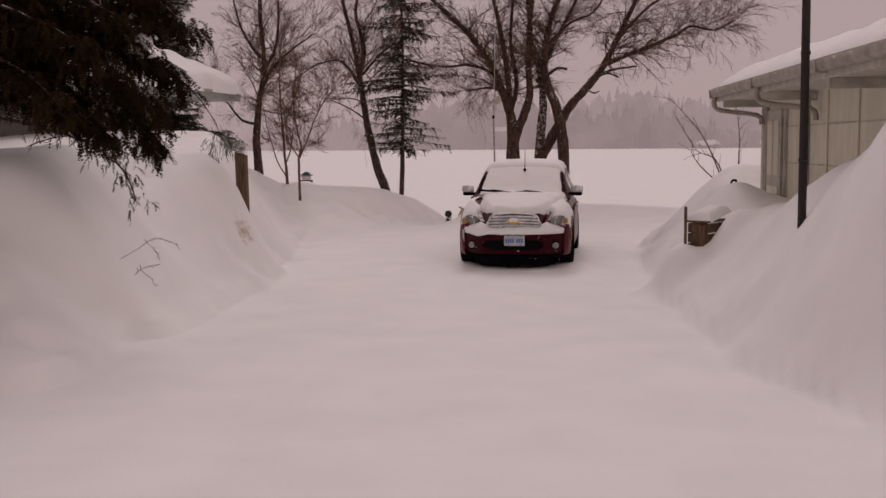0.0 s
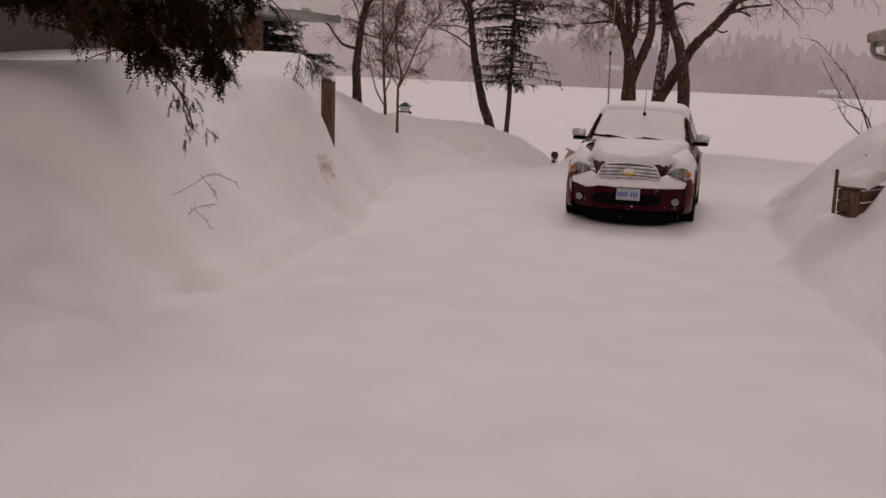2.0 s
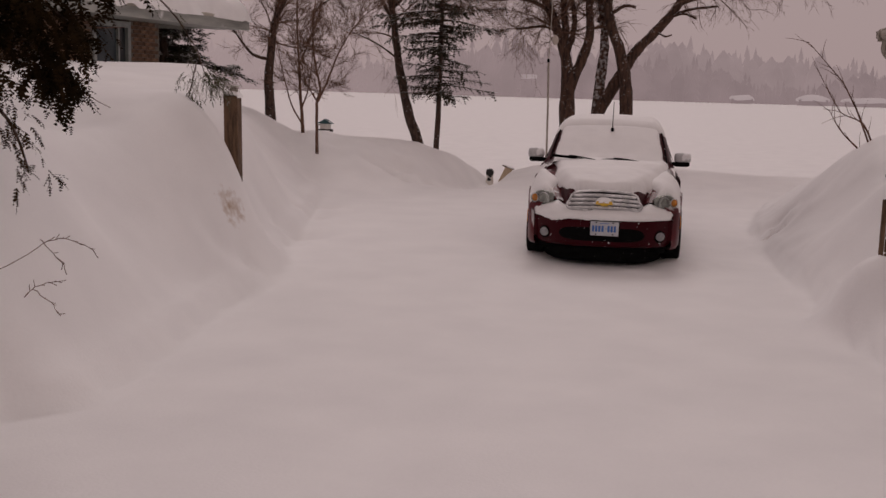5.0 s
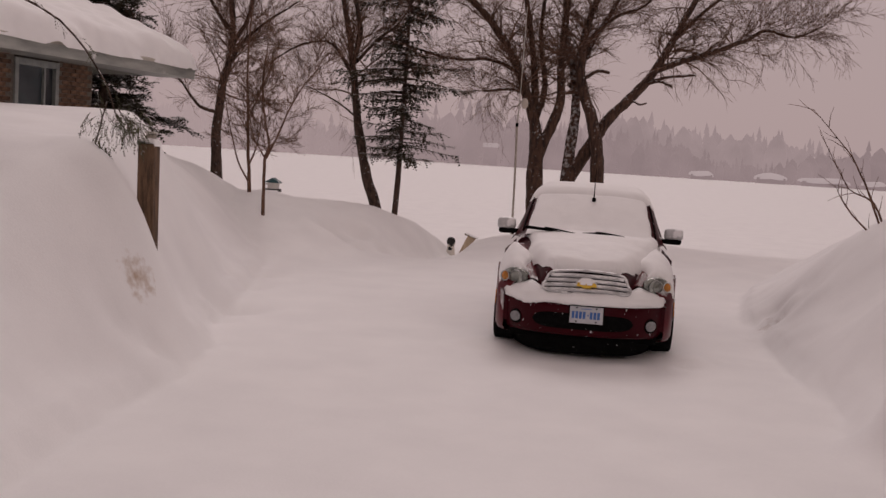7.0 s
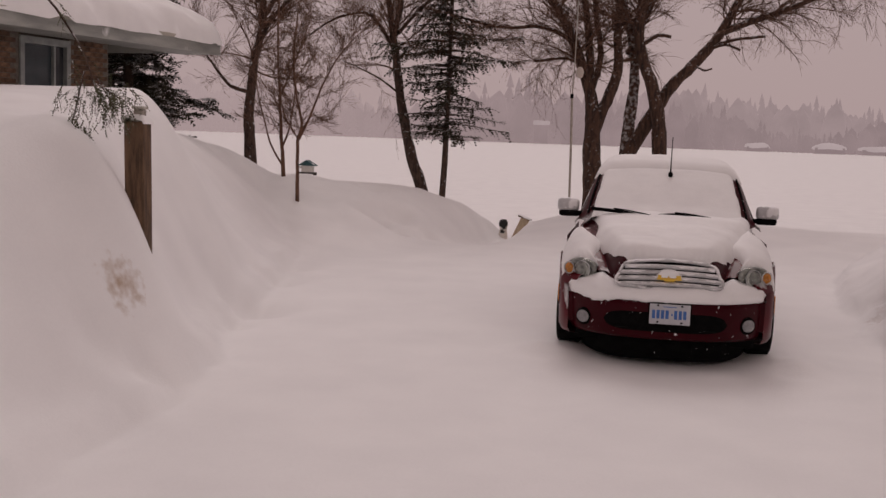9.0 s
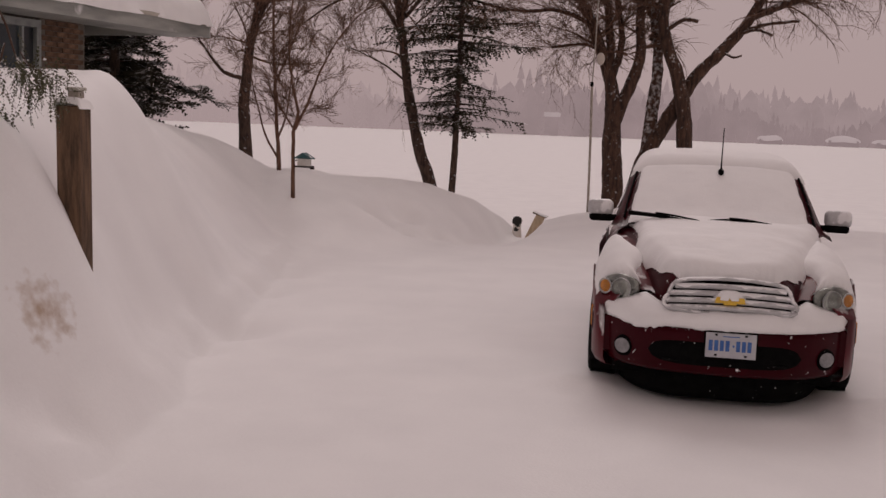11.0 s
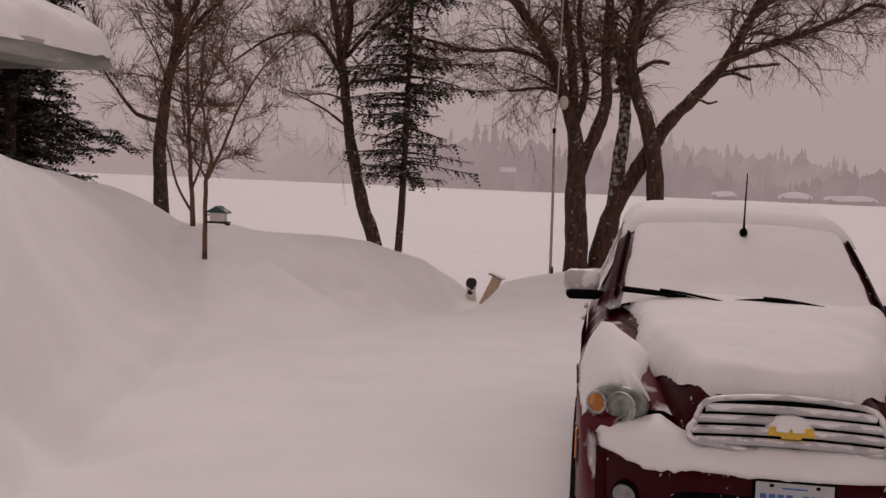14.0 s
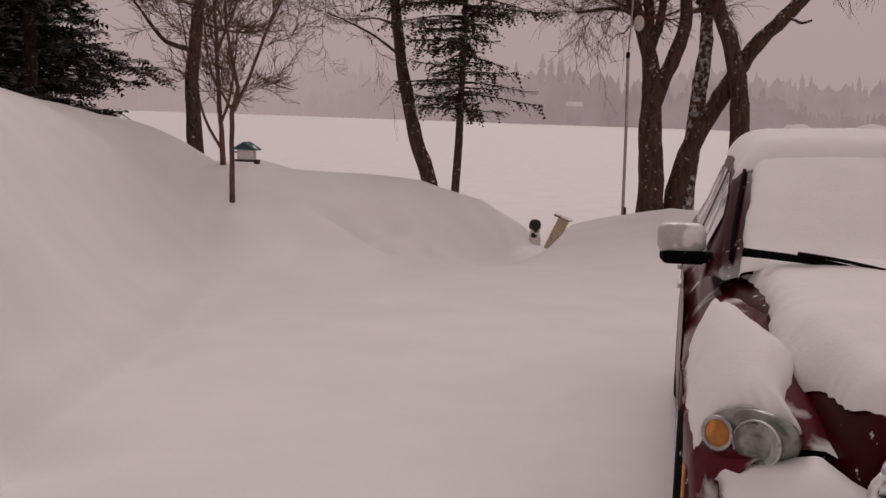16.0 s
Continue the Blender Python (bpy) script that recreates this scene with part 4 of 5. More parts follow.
def quilt(name, label, place, under, thick, round_, nu=60, nv=70, seed=0, lumps=0.25):
    """Settled snow laid over a car panel: place gives x, y and the distance from the edge for u, v in -1..1."""
    u, v = np.meshgrid(np.sin(np.linspace(-1, 1, nu) * math.pi / 2), np.sin(np.linspace(-1, 1, nv) * math.pi / 2))
    x, y, e = place(u, v)
    k = np.clip(e / round_, 0, 1)
    t = thick * (1 - (1 - k) ** 2) ** 0.6 * (1 + lumps * 2 * NOISE[seed % 5](x * 4, y * 4 + seed) + 0.3 * lumps * NOISE[(seed + 1) % 5](x * 11, y * 11)) - 0.012 * (1 - k) ** 8
    z = under(x, y) + t + 0.003 * NOISE[3](x * 24, y * 24) * k
    q = (np.arange(nv - 1)[:, None] * nu + np.arange(nu - 1)[None, :]).ravel()
    faces = np.stack([q, q + 1, q + nu + 1, q + nu], 1)
    ob = lump(name, np.stack([x.ravel(), y.ravel(), z.ravel()], 1).tolist(), faces.tolist(), SNOW_SOFT)
    return tagged(ob, label, "snow")


def between(lo, hi, k):
    return lo + (hi - lo) * (k * 0.5 + 0.5)


def hood_place(u, v):
    front = 0.18 + 0.03 * np.abs(u) ** 2 + ragged(u * 0.5, 1, 0.018) + 0.75 * np.clip(np.abs(u) - 0.79, 0, 1)
    y = between(front, 1.6, v)
    w = along(y, HOOD_W) - along(y, ((0.2, 0.05), (0.45, 0.05), (0.6, 0.02), (0.9, 0.015), (1.25, 0.03 ), (1.6, 0.0))) + ragged(y + 3 * (u > 0), 2, 0.016) - 0.1 * (u < 0) * ease((y - 0.75) / 0.5)
    return u * w, y, np.minimum((1 - np.abs(u)) * w, (1 + v) * 0.65)


def screen_place(u, v):
    y = between(1.47, 2.3, v)
    w = along(y, ROOF_W) - 0.085 + ragged(y, 3, 0.006)
    return u * w, y, np.minimum((1 - np.abs(u)) * w, np.minimum(1 + v, 1 - v) * 0.4 + 0.01)


def roof_place(u, v):
    y = between(2.2 + 0.02 * u * u + ragged(u * 0.5, 2, 0.006), 4.36, v)
    w = along(y, ROOF_W) - 0.0 + ragged(y, 4, 0.01)
    return u * w, y, np.minimum((1 - np.abs(u)) * w, np.minimum(1 + v, 1 - v) * 1.0)


quilt("snow_quilt", "thick fresh snow lying on the car hood", hood_place, lambda x, y: hood_top(x * 0.97, y), 0.065, 0.11, 70, 90, 1)
quilt("snow_quilt", "smooth snow sheet over the car windscreen", screen_place, cabin_top, 0.03, 0.05, 50, 40, 2, 0.1)
quilt("snow_quilt", "deep rounded snow load on the car roof", roof_place, cabin_top, 0.075, 0.16, 60, 70, 3, 0.12)
for s in (-1, 1):
    def fender_place(u, v, s=s):
        mid = 0.47 - 0.13 * (1 - u) / 2
        y = between(mid + ragged(u, 3 + s, 0.016), 1.42, v)
        inner, outer = along(y, HOOD_W) + 0.012 + 0.05 * ease((0.6 - y) / 0.15) - (0.045 * ease((0.98 - y) / 0.2) if s < 0 else 0.1) * ease((y - 0.56) / 0.15) + ragged(y, 5 + s, 0.01), along(y, BODY_W) - 0.012 + ragged(y, 6 + s, 0.014)
        shrink = np.clip((1.42 - y) / 0.35, 0.02, 1) ** 0.6
        outer = inner + (outer - inner) * shrink
        x = between(inner, outer, u)
        return s * x, y, np.minimum(np.minimum(1 - u, 1 + u) * (outer - inner) / 2, (1 + v) * 0.4)

    quilt("snow_quilt", "fresh snow lying on a car fender", fender_place, lambda x, y: np.maximum(fender_top(x, y), np.where(np.abs(x) < along(y, HOOD_W), hood_top(x, y) - 0.02, 0)), 0.06, 0.09, 44, 60, 3 + s)


def shelf_snow():
    """The long cushion of snow on the bumper, with a drooping ragged lip."""
    secs = []
    for x in np.linspace(-0.83, 0.83, 120):
        n = float(nose(x))
        back = float(along(abs(x), ((0, 0.13), (0.42, 0.16), (0.5, 0.27), (0.62, 0.33), (0.85, 0.52))))
        rise = float(along(abs(x), ((0, 0.63), (0.36, 0.64), (0.5, 0.7), (0.62, 0.66), (0.85, 0.6))))
        end = min(1.0, (0.83 - abs(x)) / 0.09) ** 0.5 if abs(x) < 0.83 else 0.0
        lip = 0.548 - max(0.0, float(ragged(x, 2, 0.028))) - 0.012 * end
        f = n - 0.022 * end + float(ragged(x * 0.7, 1, 0.006))
        top = 0.575 + 0.035 * end
        sway = float(ragged(x * 0.6, 3, 0.01))
        secs.append([(x, n + 0.012, lip + 0.01), (x, f, lip), (x, f - 0.012 * end, lip + 0.022), (x, f - 0.004, top - 0.012), (x, f + 0.03, top + 0.012 + sway), (x, f + (back - f) * 0.5, max(top + 0.02, (top + rise) / 2 + 0.022 * end) + sway), (x, back, rise + 0.012 * end), (x, back + 0.03, rise - 0.05)])
    ob = part("snow_quilt", loft(secs), SNOW_SOFT)
    tagged(ob, "snow shelf resting on the car bumper", "snow")


shelf_snow()
snow_patch("snow_quilt", "small snow cap on the car badge", -0.13, 0.16, 0.02, 0.14, 0.01, lambda x, y: 0.735 + 0 * x, lambda x, y: 0.055 - np.hypot((x - 0.015) * 0.55, y - 0.075), 0.045, 0.05, 0, 0.005)


# ---- garage ----
SIDING = material("cream_siding", (0.58, 0.55, 0.44), (0.7, 0.67, 0.55), 0.7, scale=3, bump=0.25, stretch=(2, 2, 0.4))
TRIM = material("weathered_trim", (0.33, 0.31, 0.26), (0.55, 0.52, 0.46), 0.7, scale=6, bump=0.3)
GUTTER = snowed(material("gutter_metal", (0.2, 0.17, 0.14), (0.42, 0.38, 0.33), 0.5, 0.2, scale=5, bump=0.2), "gutter_rimed", 0.15, 2.2, 0.3, 0.15)
DARKGLASS = material("dark_glass", (0.02, 0.025, 0.03), (0.05, 0.055, 0.06), 0.08, scale=2, bump=0.02)
ICE = snowed(material("icy_fascia", (0.2, 0.215, 0.2), (0.42, 0.43, 0.4), 0.45, scale=2.5, bump=0.3, stretch=(0.6, 0.6, 3)), "fascia_rimed", 0.3, 1.6, 0.2)


def roof_snow(name, label, x0, x1, y0, y1, under, thick, parent_pose, seed, round_=0.35, rough=0.06):
    ob = snow_patch(name, label, x0, x1, y0, y1, 0.07, under, lambda x, y: np.minimum(np.minimum(x - x0, x1 - x), np.minimum(y - y0, y1 - y)) - 0.03, thick, round_, seed, rough)
    ob.matrix_basis = parent_pose
    return ob


def build_garage():
    at = (3.75, 1.1, 0.05)
    g = thing("garage", at, "low cream-sided garage half buried in snow", "garage", turn=4.4)
    boxed("wall", g, SIDING, 0.0, 0.14, -13, 0, -0.2, 2.62)
    boxed("wall", g, SIDING, 0.15, 6.5, -0.14, 0.0, -0.2, 2.9)
    boxed("corner_board", g, TRIM, -0.03, 0.1, -0.12, 0.03, -0.2, 2.48, 0.006)
    # door with a narrow dark side light
    door = boxed("door", g, TRIM, -0.035, -0.004, -1.25, -0.38, 0.3, 2.3, 0.006, "pale panelled side door")
    for y0, y1, z0, z1 in ((-1.15, -0.85, 1.35, 2.15), (-0.78, -0.48, 1.35, 2.15), (-1.15, -0.48, 0.5, 1.2)):
        boxed("panel", door, SIDING, -0.05, -0.036, y0, y1, z0, z1, 0.006)
    boxed("side_light", g, DARKGLASS, -0.02, -0.004, -1.46, -1.33, 0.6, 2.25, 0.0, "dark narrow window strip")
    for y in (-1.3, -1.5, -0.33):
        boxed("frame", g, TRIM, -0.05, -0.004, y - 0.025, y + 0.025, 0.3, 2.36, 0.005)
    y = -2.3
    while y > -12.5:
        boxed("batten", g, SIDING, -0.022, -0.003, y - 0.03, y + 0.03, 0.0, 2.48, 0.004)
        y -= 1.22
    for z in (1.55, 2.05):
        boxed("seam_strip", g, TRIM, -0.012, -0.003, -12.8, -1.6, z - 0.008, z + 0.008)
    boxed("downpipe", g, TRIM, -0.09, -0.006, -2.7, -2.6, 0.2, 2.46, 0.025, "upright pale downpipe")
    boxed("soffit", g, TRIM, -0.66, 0.0, -13, 0.3, 2.47, 2.5)
    boxed("fascia", g, TRIM, -0.67, -0.63, -13, 0.32, 2.46, 2.62, 0.005)
    secs = [[(-0.645, y, 2.62), (-0.665, y, 2.54), (-0.72, y, 2.52), (-0.775, y, 2.55), (-0.785, y, 2.63), (-0.77, y, 2.63), (-0.76, y, 2.57), (-0.7, y, 2.545)] for y in (0.34, -3, -6, -9.5, -13)]
    gut = part("gutter", loft(secs), GUTTER, g, "weathered metal eaves gutter")
    for y in (0.2, -2.85, -5.9):
        boxed("bracket", gut, GUTTER, -0.795, -0.63, y - 0.015, y + 0.015, 2.51, 2.64, 0.004)
    for y0 in (0.18, -2.9):
        vs, fs = [], []
        limb(vs, fs, [(-0.715, y0, 2.55), (-0.715, y0, 2.4), (-0.6, y0 - 0.02, 2.32), (-0.12, y0 - 0.25, 2.24), (-0.06, y0 - 0.28, 2.1)], 0.038, 0.036, 8)
        lump("drain_elbow", vs, fs, GUTTER, g)
    for y in (-0.1, -2.95, -5.8):
        boxed("rafter_tail", g, TRIM, -0.63, 0.0, y - 0.04, y + 0.04, 2.36, 2.47, 0.008)
    m = pose(*at, 0, 0, 4.4)
    bm = bmesh.new()
    v = [bm.verts.new(p) for p in ((-0.74, 0.36, 2.63), (-0.74, -13, 2.63), (3.4, -13, 3.75), (3.4, 0.36, 3.75), (-0.74, 0.36, 2.66), (-0.74, -13, 2.66), (3.4, -13, 3.79), (3.4, 0.36, 3.79))]
    for f in ((0, 1, 2, 3), (4, 7, 6, 5), (0, 4, 5, 1), (2, 6, 7, 3), (0, 3, 7, 4), (1, 5, 6, 2)):
        bm.faces.new([v[i] for i in f])
    part("roof", bm, TRIM, g, smooth=False)
    bm = bmesh.new()
    v = [bm.verts.new(p) for p in ((0.15, -0.02, 2.6), (6.5, -0.02, 2.6), (3.4, -0.02, 3.7))]
    bm.faces.new(v)
    part("gable", bm, SIDING, g, smooth=False)
    roof_snow("roof_snow", "deep drifted snow on the garage roof", -0.72, 6.6, -12.9, 0.38, lambda x, y: 2.65 + 0.272 * np.minimum(x + 0.74, 7.6 - x), 0.2, m, 2, 0.75, 0.04)


build_garage()


# ---- brick house ----
BRICK = material("brown_brick", (0.06, 0.035, 0.022), (0.2, 0.115, 0.07), 0.85, scale=14, bump=0.5, dist=0.006, random_tint=0.4)
MORTAR = material("mortar", (0.1, 0.085, 0.07), (0.19, 0.165, 0.14), 0.9, scale=20, bump=0.3)
WINFRAME = material("white_window_frame", (0.2, 0.22, 0.21), (0.34, 0.36, 0.35), 0.5, scale=8, bump=0.1)
GLASS = material("window_glass", (0.025, 0.035, 0.042), (0.07, 0.09, 0.1), 0.1, scale=1.5, bump=0.02)


def build_house():
    at, turn = (-8.3, 7.0, 0.0), -10.6
    h = thing("brick_house", at, "brown brick bungalow under a heavy snow roof", "house", turn=turn)
    wall = boxed("wall", h, MORTAR, -0.22, -0.012, -9, -1.86, 0.2, 3.0)
    boxed("wall", h, MORTAR, -0.22, -0.012, -0.86, 0.0, 0.2, 3.0)
    boxed("wall", h, MORTAR, -0.22, -0.012, -1.859, -0.861, 0.2, 1.5)
    boxed("end_wall", h, MORTAR, -7, -0.23, -0.2, 0.0, 0.2, 3.0)
    win = new("window")
    win.parent = h
    win.matrix_basis = pose(0, -1.36, 2.2)
    for y0, y1, z0, z1 in ((-0.5, -0.42, -0.7, 0.7), (0.42, 0.5, -0.7, 0.7), (-0.42, 0.42, 0.6, 0.7), (-0.42, 0.42, -0.7, -0.62)):
        boxed("window_frame", win, WINFRAME, -0.08, 0.02, y0, y1, z0, z1, 0.006)
    boxed("mullion", win, WINFRAME, -0.07, 0.0, 0.17, 0.21, -0.62, 0.6, 0.004)
    boxed("pane", win, GLASS, -0.06, -0.05, -0.42, 0.17, -0.62, 0.6)
    boxed("pane", win, DARKGLASS, -0.06, -0.05, 0.21, 0.42, -0.62, 0.6, label="darker narrow pane")
    boxed("soffit", h, ICE, -0.0, 0.72, -9, 1.85, 2.93, 2.96)
    boxed("fascia", h, ICE, 0.7, 0.75, -9, 1.9, 2.92, 3.14, 0.01, "icy stained eaves board")
    boxed("end_fascia", h, ICE, -3.0, 0.7, 1.86, 1.9, 2.95, 3.14, 0.01)
    bm = bmesh.new()
    v = [bm.verts.new(p) for p in ((0.76, 1.9, 3.1), (0.76, -9, 3.1), (-4, -9, 4.9), (-4, 1.9, 4.9), (0.76, 1.9, 3.15), (0.76, -9, 3.15), (-4, -9, 4.97), (-4, 1.9, 4.97))]
    for f in ((0, 1, 2, 3), (4, 7, 6, 5), (0, 4, 5, 1), (2, 6, 7, 3), (0, 3, 7, 4), (1, 5, 6, 2)):
        bm.faces.new([v[i] for i in f])
    part("roof", bm, TRIM, h, smooth=False)
    bm = bmesh.new()
    v = [bm.verts.new(p) for p in ((-7, -0.05, 3.0), (0, -0.05, 3.0), (-4, -0.05, 4.6))]
    bm.faces.new(v)
    part("gable", bm, MORTAR, h, smooth=False)
    roof_snow("roof_snow", "deep snow overhanging the house eaves", -8.8, 0.86, -8.9, 2.0, lambda x, y: 3.1 + 0.37 * np.minimum(0.8 - x, x + 8.8), 0.36, pose(*at, 0, 0, turn), 4, 0.3, 0.07)
    # bricks that show above the drifts
    bm = bmesh.new()
    box(bm, -0.05, 0.0, 0.004, 0.206, 0.004, 0.064, 0.004, 1)
    first = part("brick", bm, BRICK, wall, smooth=False)
    proto = first.data
    used = False
    for r in range(20):
        z = 1.62 + r * 0.0685
        y = -4.55 + (0.105 if r % 2 else 0)
        while y < -0.2:
            if not (-2.05 < y < -0.87):
                if not used:
                    ob, used = first, True
                else:
                    ob = new("brick", proto)
                    ob.parent = wall
                ob.matrix_basis = pose(0.0 + 0.004 * math.sin(r * 3.1 + y * 17), y, z)
            y += 0.2105


build_house()


# ---- yard things ----
def wooden_post():
    x, y = -3.8, -1.08
    p = thing("wooden_post", (x, y, 0.5), "weathered square wooden post capped with snow", "post")
    bm = bmesh.new()
    box(bm, -0.075, 0.075, -0.07, 0.07, -0.3, 1.27, 0.012, 2)
    for v in bm.verts:
        v.co.x += 0.07 * (v.co.z - 1.27) * -0.25 + 0.012 * math.sin(v.co.z * 3)
    part("shaft", bm, WOOD, p, smooth=False)
    ob = snow_patch("snow_cap", "small snow cap on a wooden post", -0.09, 0.09, -0.08, 0.08, 0.012, lambda a, b: 1.765 + 0 * a, lambda a, b: 0.085 - np.maximum(np.abs(a), np.abs(b)), 0.05, 0.05, 1, 0.008)
    ob.parent = p
    ob.location = (0, 0, -0.5)
    lan = thing("post_lamp", (x + 0.01, y, 1.8), "small grey lamp cap on the post", "lamp")
    bm = bmesh.new()
    box(bm, -0.035, 0.035, -0.035, 0.035, 0.0, 0.055, 0.008)
    part("lamp_body", bm, GUTTER, lan, smooth=False)
    boxed("lamp_lid", lan, TRIM, -0.045, 0.045, -0.045, 0.045, 0.056, 0.075, 0.006)


wooden_post()


def tall_pole():
    x, y = 3.23, -5.4
    p = thing("utility_pole", (x, y, 0.8), "thin dark painted pole standing in the bank", "pole")
    vs, fs = [], []
    limb(vs, fs, [(0, 0, -0.4), (0.0, 0, 1.5), (-0.02, 0, 4.2)], 0.043, 0.036, 12)
    lump("shaft", vs, fs, snowed(DARKWOOD, "dark_pole_flaked", 0.05, 6.0, 0.1), p)
    for z in (0.9, 1.9):
        vs, fs = [], []
        tube(vs, fs, [(0, 0, z), (0, 0, z + 0.03)], [0.046, 0.046], 12)
        lump("band", vs, fs, DARKWOOD, p)


tall_pole()


def mast():
    x, y = -1.74, 14.0
    p = thing("flag_pole", (x, y, 0.0), "thin grey metal mast by the ridge", "pole")
    vs, fs = [], []
    limb(vs, fs, [(0.02, 0, -0.3), (0, 0, 1.4), (-0.03, 0, 2.65)], 0.026, 0.024, 8)
    lump("lower_shaft", vs, fs, GUTTER, p)
    vs, fs = [], []
    limb(vs, fs, [(-0.03, 0, 2.6), (0.0, 0, 3.4), (0.02, 0, 5.2)], 0.014, 0.01, 6)
    lump("upper_shaft", vs, fs, GUTTER, p)
    bm = bmesh.new()
    box(bm, -0.06, 0.0, -0.03, 0.03, 2.58, 2.67, 0.012)
    part("clamp", bm, BLACK, p)
    bm = bmesh.new()
    bmesh.ops.create_uvsphere(bm, u_segments=14, v_segments=8, radius=0.1)
    bmesh.ops.transform(bm, matrix=Matrix.Translation((0.11, -0.02, 3.1)) @ Matrix.Diagonal((0.8, 0.35, 1.2, 1)), verts=bm.verts)
    part("dish", bm, material("pale_dish", (0.36, 0.31, 0.27), (0.5, 0.45, 0.4), 0.6), p, "small pale dish")
    k = thing("stake", (-1.69, 13.9, 0.1), "short dark stake in the ridge", "stake")
    boxed("peg", k, DARKWOOD, -0.02, 0.02, -0.02, 0.02, -0.2, 0.22, 0.005)
    boxed("crosspiece", k, DARKWOOD, -0.12, 0.05, -0.015, 0.015, 0.04, 0.07, 0.004)


mast()


def ornament():
    """A plain black and white stand-in for a dog-like figure, sunk in the snow."""
    m = bpy.data.materials.new("figure_colours")
    m.use_nodes = True
    n, l = m.node_tree.nodes, m.node_tree.links
    co, s, r = n.new("ShaderNodeTexCoord"), n.new("ShaderNodeTexNoise"), n.new("ShaderNodeValToRGB")
    s.inputs["Scale"].default_value = 7.0
    r.color_ramp.elements[0].position, r.color_ramp.elements[1].position = 0.48, 0.52
    r.color_ramp.elements[0].color, r.color_ramp.elements[1].color = (0.02, 0.02, 0.02, 1), (0.7, 0.66, 0.62, 1)
    z, g, mx = n.new("ShaderNodeSeparateXYZ"), n.new("ShaderNodeMath"), n.new("ShaderNodeMath")
    l.new(co.outputs["Object"], z.inputs[0])
    l.new(co.outputs["Object"], s.inputs["Vector"])
    g.operation, g.inputs[1].default_value, g.inputs[2].default_value = "MULTIPLY_ADD", -1.6, 0.62
    l.new(z.outputs["Z"], g.inputs[0])
    mx.operation = "ADD"
    l.new(g.outputs[0], mx.inputs[0])
    l.new(s.outputs[0], mx.inputs[1])
    k = n.new("ShaderNodeMath")
    k.operation, k.inputs[1].default_value = "SUBTRACT", 0.2
    l.new(mx.outputs[0], k.inputs[0])
    l.new(k.outputs[0], r.inputs[0])
    l.new(r.outputs[0], n["Principled BSDF"].inputs["Base Color"])
    n["Principled BSDF"].inputs["Roughness"].default_value = 0.8
    prof = ((0.0, -0.2), (0.1, -0.18), (0.105, 0.0), (0.098, 0.15), (0.08, 0.25), (0.085, 0.29), (0.1, 0.34), (0.1, 0.39), (0.08, 0.44), (0.045, 0.465), (0.0, 0.47))
    secs = [[(q * math.cos(a), q * 0.9 * math.sin(a), z) for q, z in prof] for a in np.linspace(0, 2 * math.pi, 21)]
    ob = part("dog_like_figure", loft(secs), m)
    ob.location = (-3.2, 15.0, -0.51)
    tagged(ob, "plain black and white stand-in for a dog-like figure in the snow", "ornament")


ornament()


def stump():
    p = thing("broken_post", (-2.86, 14.8, -0.35), "tilted pale timber post topped with snow", "post")
    bm = bmesh.new()
    box(bm, -0.09, 0.09, -0.08, 0.08, -0.4, 0.4, 0.012)
    bmesh.ops.transform(bm, matrix=Matrix.Rotation(radians(24), 4, "Y"), verts=bm.verts)
    part("shaft", bm, material("pale_timber", (0.35, 0.26, 0.17), (0.55, 0.44, 0.31), 0.8, scale=6, bump=0.4, stretch=(4, 4, 0.6)), p, smooth=False)
    bm = bmesh.new()
    box(bm, -0.13, 0.17, -0.11, 0.11, 0.39, 0.43, 0.012)
    bmesh.ops.transform(bm, matrix=Matrix.Rotation(radians(18), 4, "Y"), verts=bm.verts)
    part("cap_board", bm, snowed(WOOD, "cap_board_snowy", 0.9, 3.0, 1.0), p, smooth=False)


stump()


